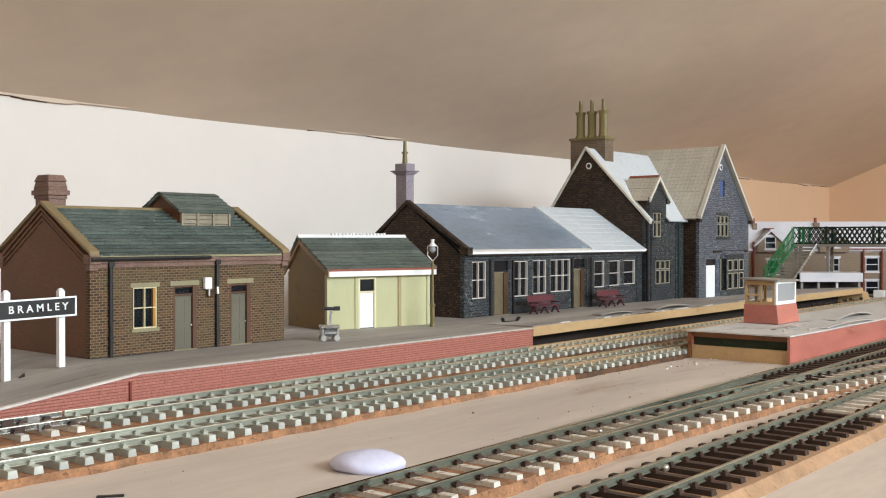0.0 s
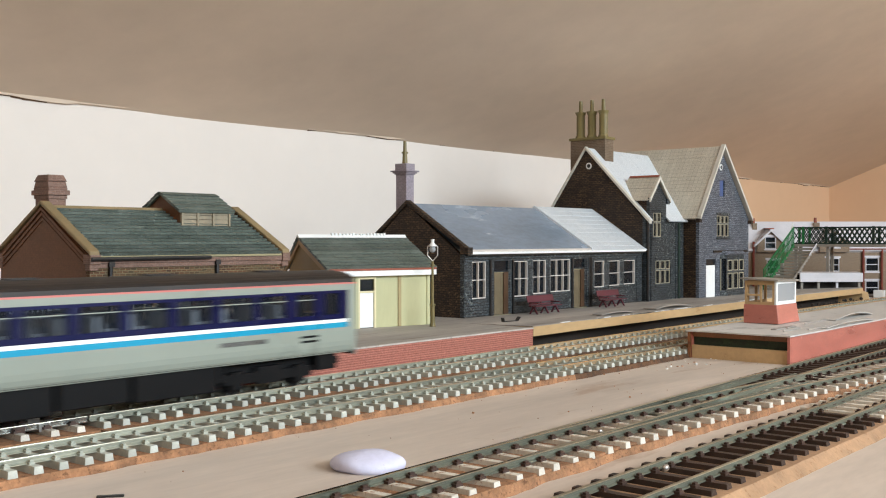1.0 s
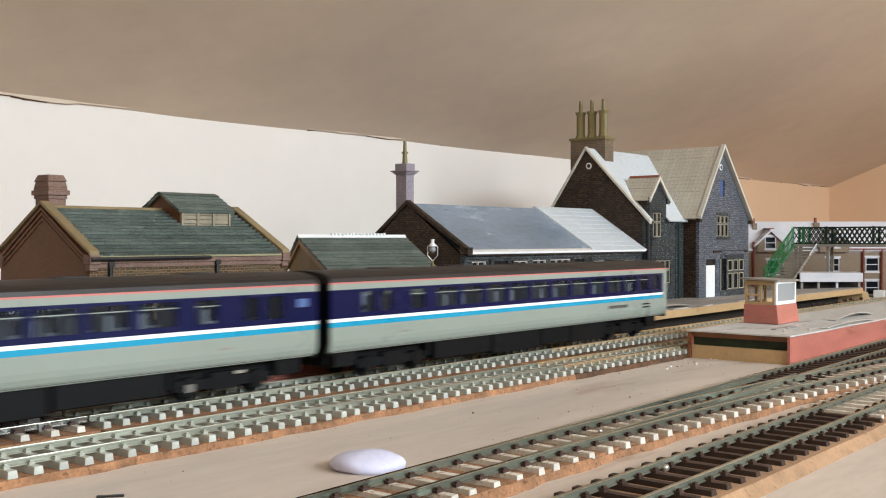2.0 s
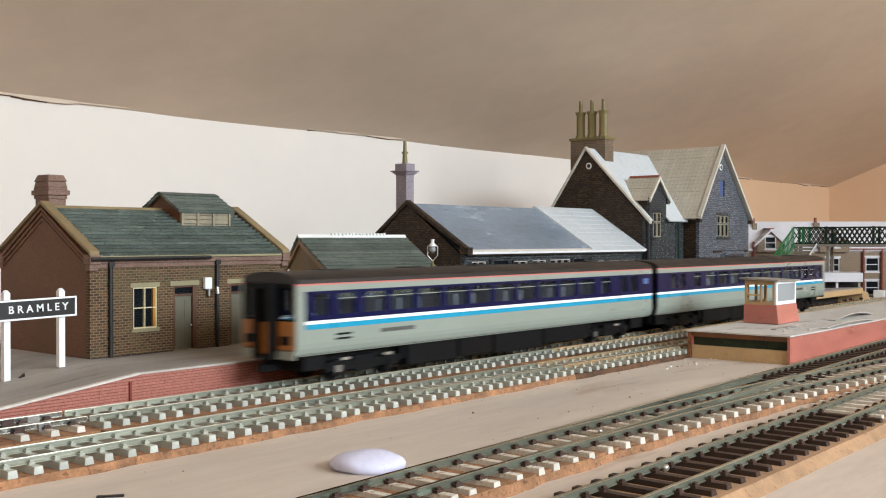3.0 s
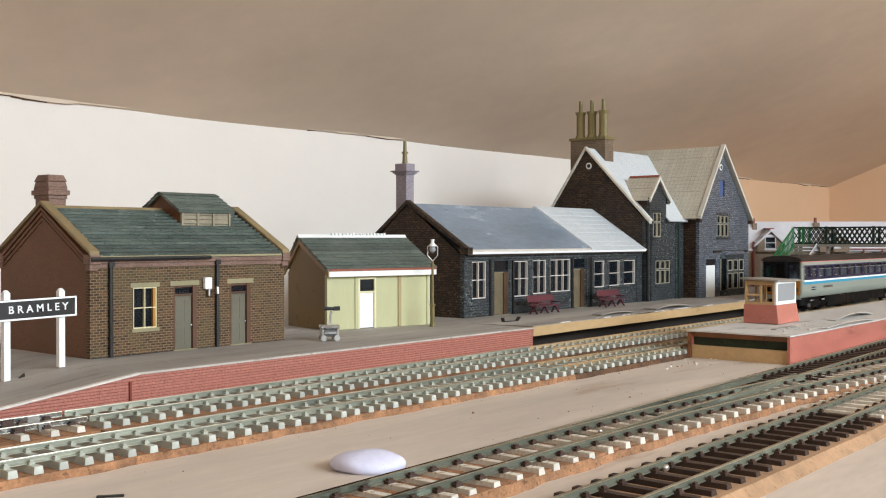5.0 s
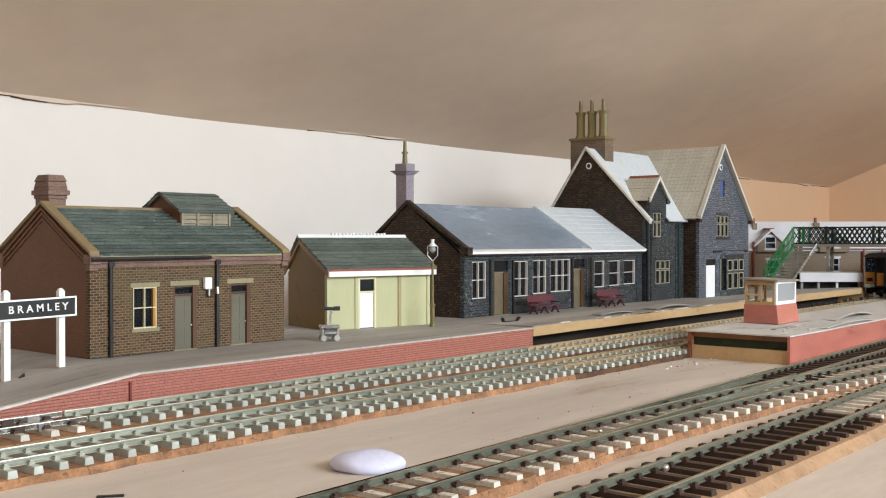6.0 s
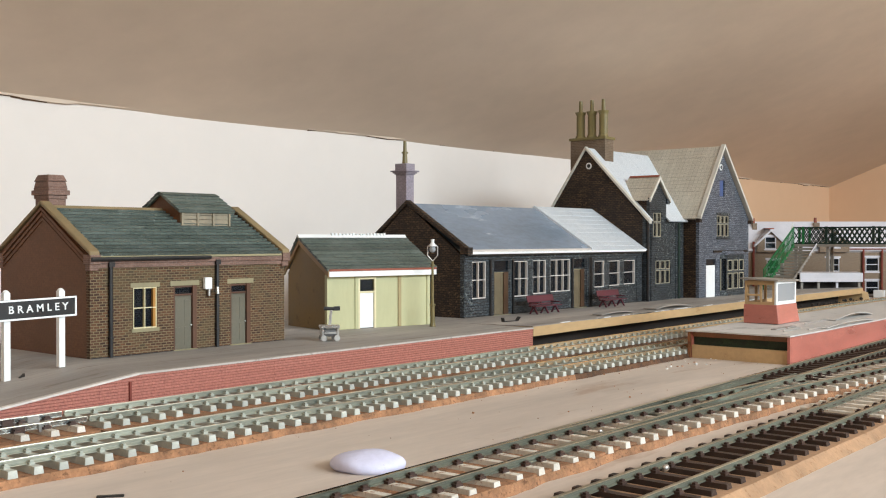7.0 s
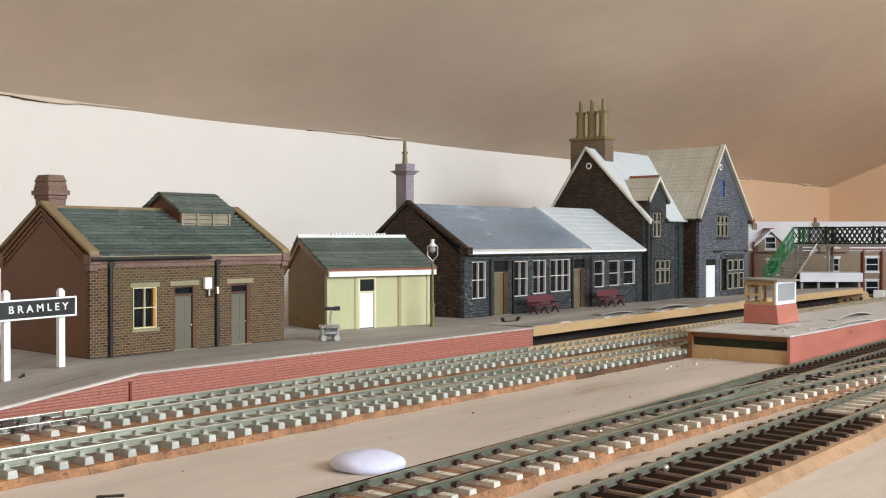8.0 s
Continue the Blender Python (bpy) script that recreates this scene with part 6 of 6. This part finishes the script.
def railcar():
    """Own space: x along the car from its gangway end (0) to its inner end; y across, z from the rail."""
    ob = thing("railcar", 0, 0, 0, "model diesel railcar in grey, blue and navy livery", "train car", group="cars of the train")
    L, W = CAR, 17.8
    z_sk, z_lo, z_st, z_wh, z_nv, z_cr, z_rd = 13.2, 24.5, 26.7, 28.2, 40.8, 43.4, 44.1
    xs, xe = 7.0, L - 3.0
    for s in (-1, 1):
        def slab(name, za, zb, mat_, a=0.0, b=L, label="", out=0.0, parent=ob):
            y0, y1 = s * (W - 1.2), s * (W + out)
            return part(name, box(B(), a, min(y0, y1), za, b, max(y0, y1), zb), mat_, parent, label)
        # the side curves in towards its foot
        prof = [(W, z_lo), (W, 18.5), (W - 0.25, 16.4), (W - 0.8, 14.6), (W - 1.7, z_sk), (W - 2.6, z_sk), (W - 1.2, 18.5), (W - 1.2, z_lo)]
        part("lower_side", prism(B(), [(s * p, q) for p, q in prof], "x", 0, L), M["t_grey"], ob, "pale grey lower side")
        slab("stripe", z_lo, z_st, M["t_blue"], xs - 2, L, "light blue stripe")
        slab("white_band", z_st, z_wh, M["t_white"], xs - 2, L)
        slab("end_band", z_lo, z_cr, M["t_grey"], 0, xs - 2)
        slab("cantrail", z_nv, z_cr, M["t_grey"], xs - 2, L)
        slab("red_line", z_cr, z_rd, M["t_red"], 0, L, "thin red line below the roof")
        # navy window band, pierced by the windows
        za, zb = z_wh + 2.2, z_nv - 1.2
        holes = [(xs + 3, za, xs + 12, zb), (xs + 18, za, xs + 28.5, zb), (xs + 34, za, xs + 48.5, zb)]
        holes += [(xs + 51.5 + 20.4 * k, za, xs + 68 + 20.4 * k, zb) for k in range(9)]
        holes += [(xs + 240, za, xs + 250, zb), (L - 39.5, za, L - 32, zb), (L - 28, za, L - 19, zb)]
        yb = -W if s < 0 else W - 1.2
        side = part("window_band", panel(B(), "x", yb, 1.2, xs - 2, L, z_wh, z_nv, holes), M["t_navy"], ob, "navy window band")
        for a, c, b, d in holes:
            y0, y1 = s * (W - 0.9), s * (W - 0.6)
            pn = part("pane", box(B(), a, min(y0, y1), c, b, max(y0, y1), d), M["t_glass"], side)
            pn.visible_shadow = False
            if b - a > 9:
                y0, y1 = s * (W - 0.55), s * (W - 0.3)
                part("window_bar", box(B(), a, min(y0, y1), d - 2.6, b, max(y0, y1), d - 2.2), M["t_grey"], side)
        # vents and the lettering bars on the lower side
        for z in (19.2, 21.2):
            slab("vent", z, z + 0.9, M["t_black"], 23, 33, out=0.12)
        bm = B()
        xx = 52
        for wdt in (3, 2, 2, 1.4, 2.2, 1.6, 2, 2.4, 1.5, 2):
            y0, y1 = s * W, s * (W + 0.1)
            box(bm, xx, min(y0, y1), 20.6, xx + wdt, max(y0, y1), 22.4)
            xx += wdt + 0.35
        part("lettering_bar", bm, M["iron_grey"], ob)
        # door outlines
        for a in (xs - 1.2, xs + 14.6, L - 42.5, xe - 12):
            slab("door_seam", z_lo, z_nv - 0.3, M["t_black"], a, a + 0.35, out=0.05)
        if s < 0:
            slab("notice", 34.5, 38.0, M["t_notice"], L - 11.5, L - 5.5, "small pale notice panel", out=0.1)
        slab("lifting_plate", 19.6, 20.6, M["concrete"], L - 52, L - 46, out=0.1)
    # roof
    prof = []
    n = 14
    for k in range(n + 1):
        a = math.pi * k / n
        prof.append((-W * math.cos(a) * (1.0), z_rd + 5.0 * math.sin(a) ** 0.75))
    part("roof", prism(B(), prof, "x", 0.5, L), M["t_roof"], ob, "dark brown roof")
    for k in range(5):
        part("roof_vent", box(B(), 30 + k * 56, -3, z_rd + 4.6, 42 + k * 56, 3, z_rd + 5.5), M["t_roof"], ob)
    # floor, seats
    part("floor_pan", box(B(), 2, -W + 1.3, z_sk + 0.5, L - 2, W - 1.3, z_sk + 6), M["t_black"], ob)
    for k in range(17):
        for y in (-13.5, 4.0):
            x = 36 + k * 14.2
            bm = box(B(), x, y, z_sk + 6, x + 6, y + 9.5, z_sk + 12)
            box(bm, x + 4.4, y, z_sk + 12, x + 6.4, y + 9.5, z_sk + 22.5)
            part("seat", bm, M["t_seat"], ob, bevel=0.4)
    # gangway end
    bm = B()
    panel(bm, "y", 0.2, 1.6, -W + 1.25, W - 1.25, z_sk - 1, z_rd - 0.1, [(-15, 29, -6.5, 42), (6.5, 29, 15, 42)])
    end = part("end_wall", bm, M["t_black"], ob, "black cab end with yellow lower panels")
    for y in (-11.4, 11.4):
        part("yellow_panel", box(B(), -0.5, y - 4.9, 16.0, 0.18, y + 4.9, 28.2), M["t_yellow"], end, "warning-yellow cab panel", bevel=0.2)
        part("grille", box(B(), -0.8, y - 3.0, 18.2, -0.52, y + 3.0, 22), M["t_black"], end)
        part("cab_pane", box(B(), 0.8, y - 4.3 if y > 0 else -15, 30, 1.1, 15 if y > 0 else -6.5, 42), M["t_glass"], end)
        part("buffer_beam", box(B(), -0.6, y - 5.6, 12.0, 0.15, y + 5.6, 15.6), M["t_grey"], end)
    gw = part("gangway", panel(B(), "y", -4.0, 4.1, -5.6, 5.6, 12.0, 44.0, [(-3.9, 13.5, 3.9, 42)]), M["t_black"], end, "black corridor connection")
    part("gangway_door", box(B(), -1.2, -3.9, 13.6, -0.4, 3.9, 27.5), M["t_yellow"], gw, "yellow lower gangway door", bevel=0.2)
    part("gangway_window", box(B(), -1.3, -3.9, 27.6, -0.5, 3.9, 42), M["t_black"], gw)
    part("coupling", bar(B(), (-5, 0, 8), (4, 0, 8), 3.5, 3.0), M["t_black"], end)
    part("inner_end", box(B(), L - 1.6, -W + 1.25, z_sk - 1, L - 0.1, W - 1.25, z_rd - 0.1), M["t_black"], ob)
    part("inner_gangway", box(B(), L - 0.05, -5.2, 11, L + 2.9, 5.2, 43), M["t_black"], ob)
    # underframe: two bogies, engine boxes
    for c in (46, L - 46):
        bm = B()
        for s in (-1, 1):
            y = s * 11.5
            box(bm, c - 24, y - 1.2, 4.6, c + 24, y + 1.2, 8.6)
            for a in (-17, 17):
                box(bm, c + a - 3, y - 1.6, 2.6, c + a + 3, y + 1.6, 9.6)
            box(bm, c - 7, y - 1.5, 3.6, c + 7, y + 1.5, 10.6)
        box(bm, c - 20, -10, 6, c + 20, 10, 12)
        bog = part("bogie", bm, M["t_black"], ob, "black bogie frame")
        for a in (-17, 17):
            for s in (-1, 1):
                part("wheel", rod(B(), (c + a, s * 7.2, 5.6), (c + a, s * 9.6, 5.6), 5.5, n=20), M["t_black"], bog)
            part("axle", rod(B(), (c + a, -7.2, 5.6), (c + a, 7.2, 5.6), 1.2, n=8), M["t_black"], bog)
            part("axlebox", box(B(), c + a - 1.6, -13.6, 4.2, c + a + 1.6, -13.12, 7.2), M["chrome"] if a < 0 else M["t_black"], bog)
    for a, b, lo in ((74, 112, 3.0), (113.5, 142, 3.8), (143.5, 188, 2.8), (189.5, 236, 4.2)):
        part("engine_box", box(B(), a, -14.8, lo, b, 14.8, z_sk + 0.4), M["t_black"], ob, bevel=0.5)
    # side valances, tanks and the deep frame that closes the space behind the bogies
    part("frame_beam", box(B(), 8, -9.5, 7.5, L - 4, 9.5, z_sk + 0.4), M["t_black"], ob)
    for a, b in ((8, 20), (70, 73), (238, 241), (L - 20, L - 6)):
        part("equipment_box", box(B(), a, -13.8, 6.2, b, 13.8, z_sk + 0.4), M["t_black"], ob, bevel=0.4)
    for a in (30, 58, 130, 205, 268):
        part("cable_bracket", box(B(), a, -14.6, 9.4, a + 5, -14.0, 10.6), M["concrete"], ob, "grey underframe fitting")
    return ob


# ================= assembly =================
room()
baseboard()
tracks()
platform_one()
platform_two()
island()
brick_building()
cream_shed()
station()
station_house()
terrace()
shelter()
ramp_end()
footbridge()
platform_hut()
sign_board()
lamp_post()
trolley()
first_bench = bench(635, 429)
bench(735, 431, first_bench)
tray()
pebble()
crumbs()
metal_bead(265.7, 137.6, 6.1, 1.2)
metal_bead(304.3, 181.9, 6.1, 0.8)
odds()
rear_car = railcar()
front_car = copy_thing(rear_car, pose(0, 0, 0))

# distance along the platform line of the train's rear end, by the second
RUN = [(0.0, -589.5), (0.5, -442.5), (1.0, -295.5), (1.5, -149.0), (2.0, -1.0), (2.5, 148.0), (3.0, 297.0), (3.5, 443.0), (4.0, 587.0), (4.5, 729.0), (5.0, 870.0), (5.5, 1010.2), (6.0, 1149.4), (6.5, 1287.7), (7.0, 1424.9), (7.5, 1561.2), (8.0, 1696.5)]


def run_at(t):
    for (a, p), (b, q) in zip(RUN, RUN[1:]):
        if a <= t <= b:
            return p + (q - p) * (t - a) / (b - a)
    return RUN[-1][1]


def car_pose(s, flip):
    at = main_path(342)
    x0, y0, _ = at(s + 46)
    x1, y1, _ = at(s + CAR - 46)
    h = math.atan2(y1 - y0, x1 - x0)
    px, py = x0 - 46 * math.cos(h), y0 - 46 * math.sin(h)
    if flip:
        px, py, h = px + CAR * math.cos(h), py + CAR * math.sin(h), h + math.pi
    return pose(px * MM, py * MM, RAIL * MM, 0, 0, math.degrees(h))


def motions():
    times = [t for t, _ in RUN if t < 4.6] + [4.7 + 0.15 * k for k in range(23)]
    times[-1] = 8.0
    walk(rear_car, [(t, car_pose(run_at(t), False)) for t in times])
    walk(front_car, [(t, car_pose(run_at(t) + CAR + GAP, True)) for t in times])


motions()
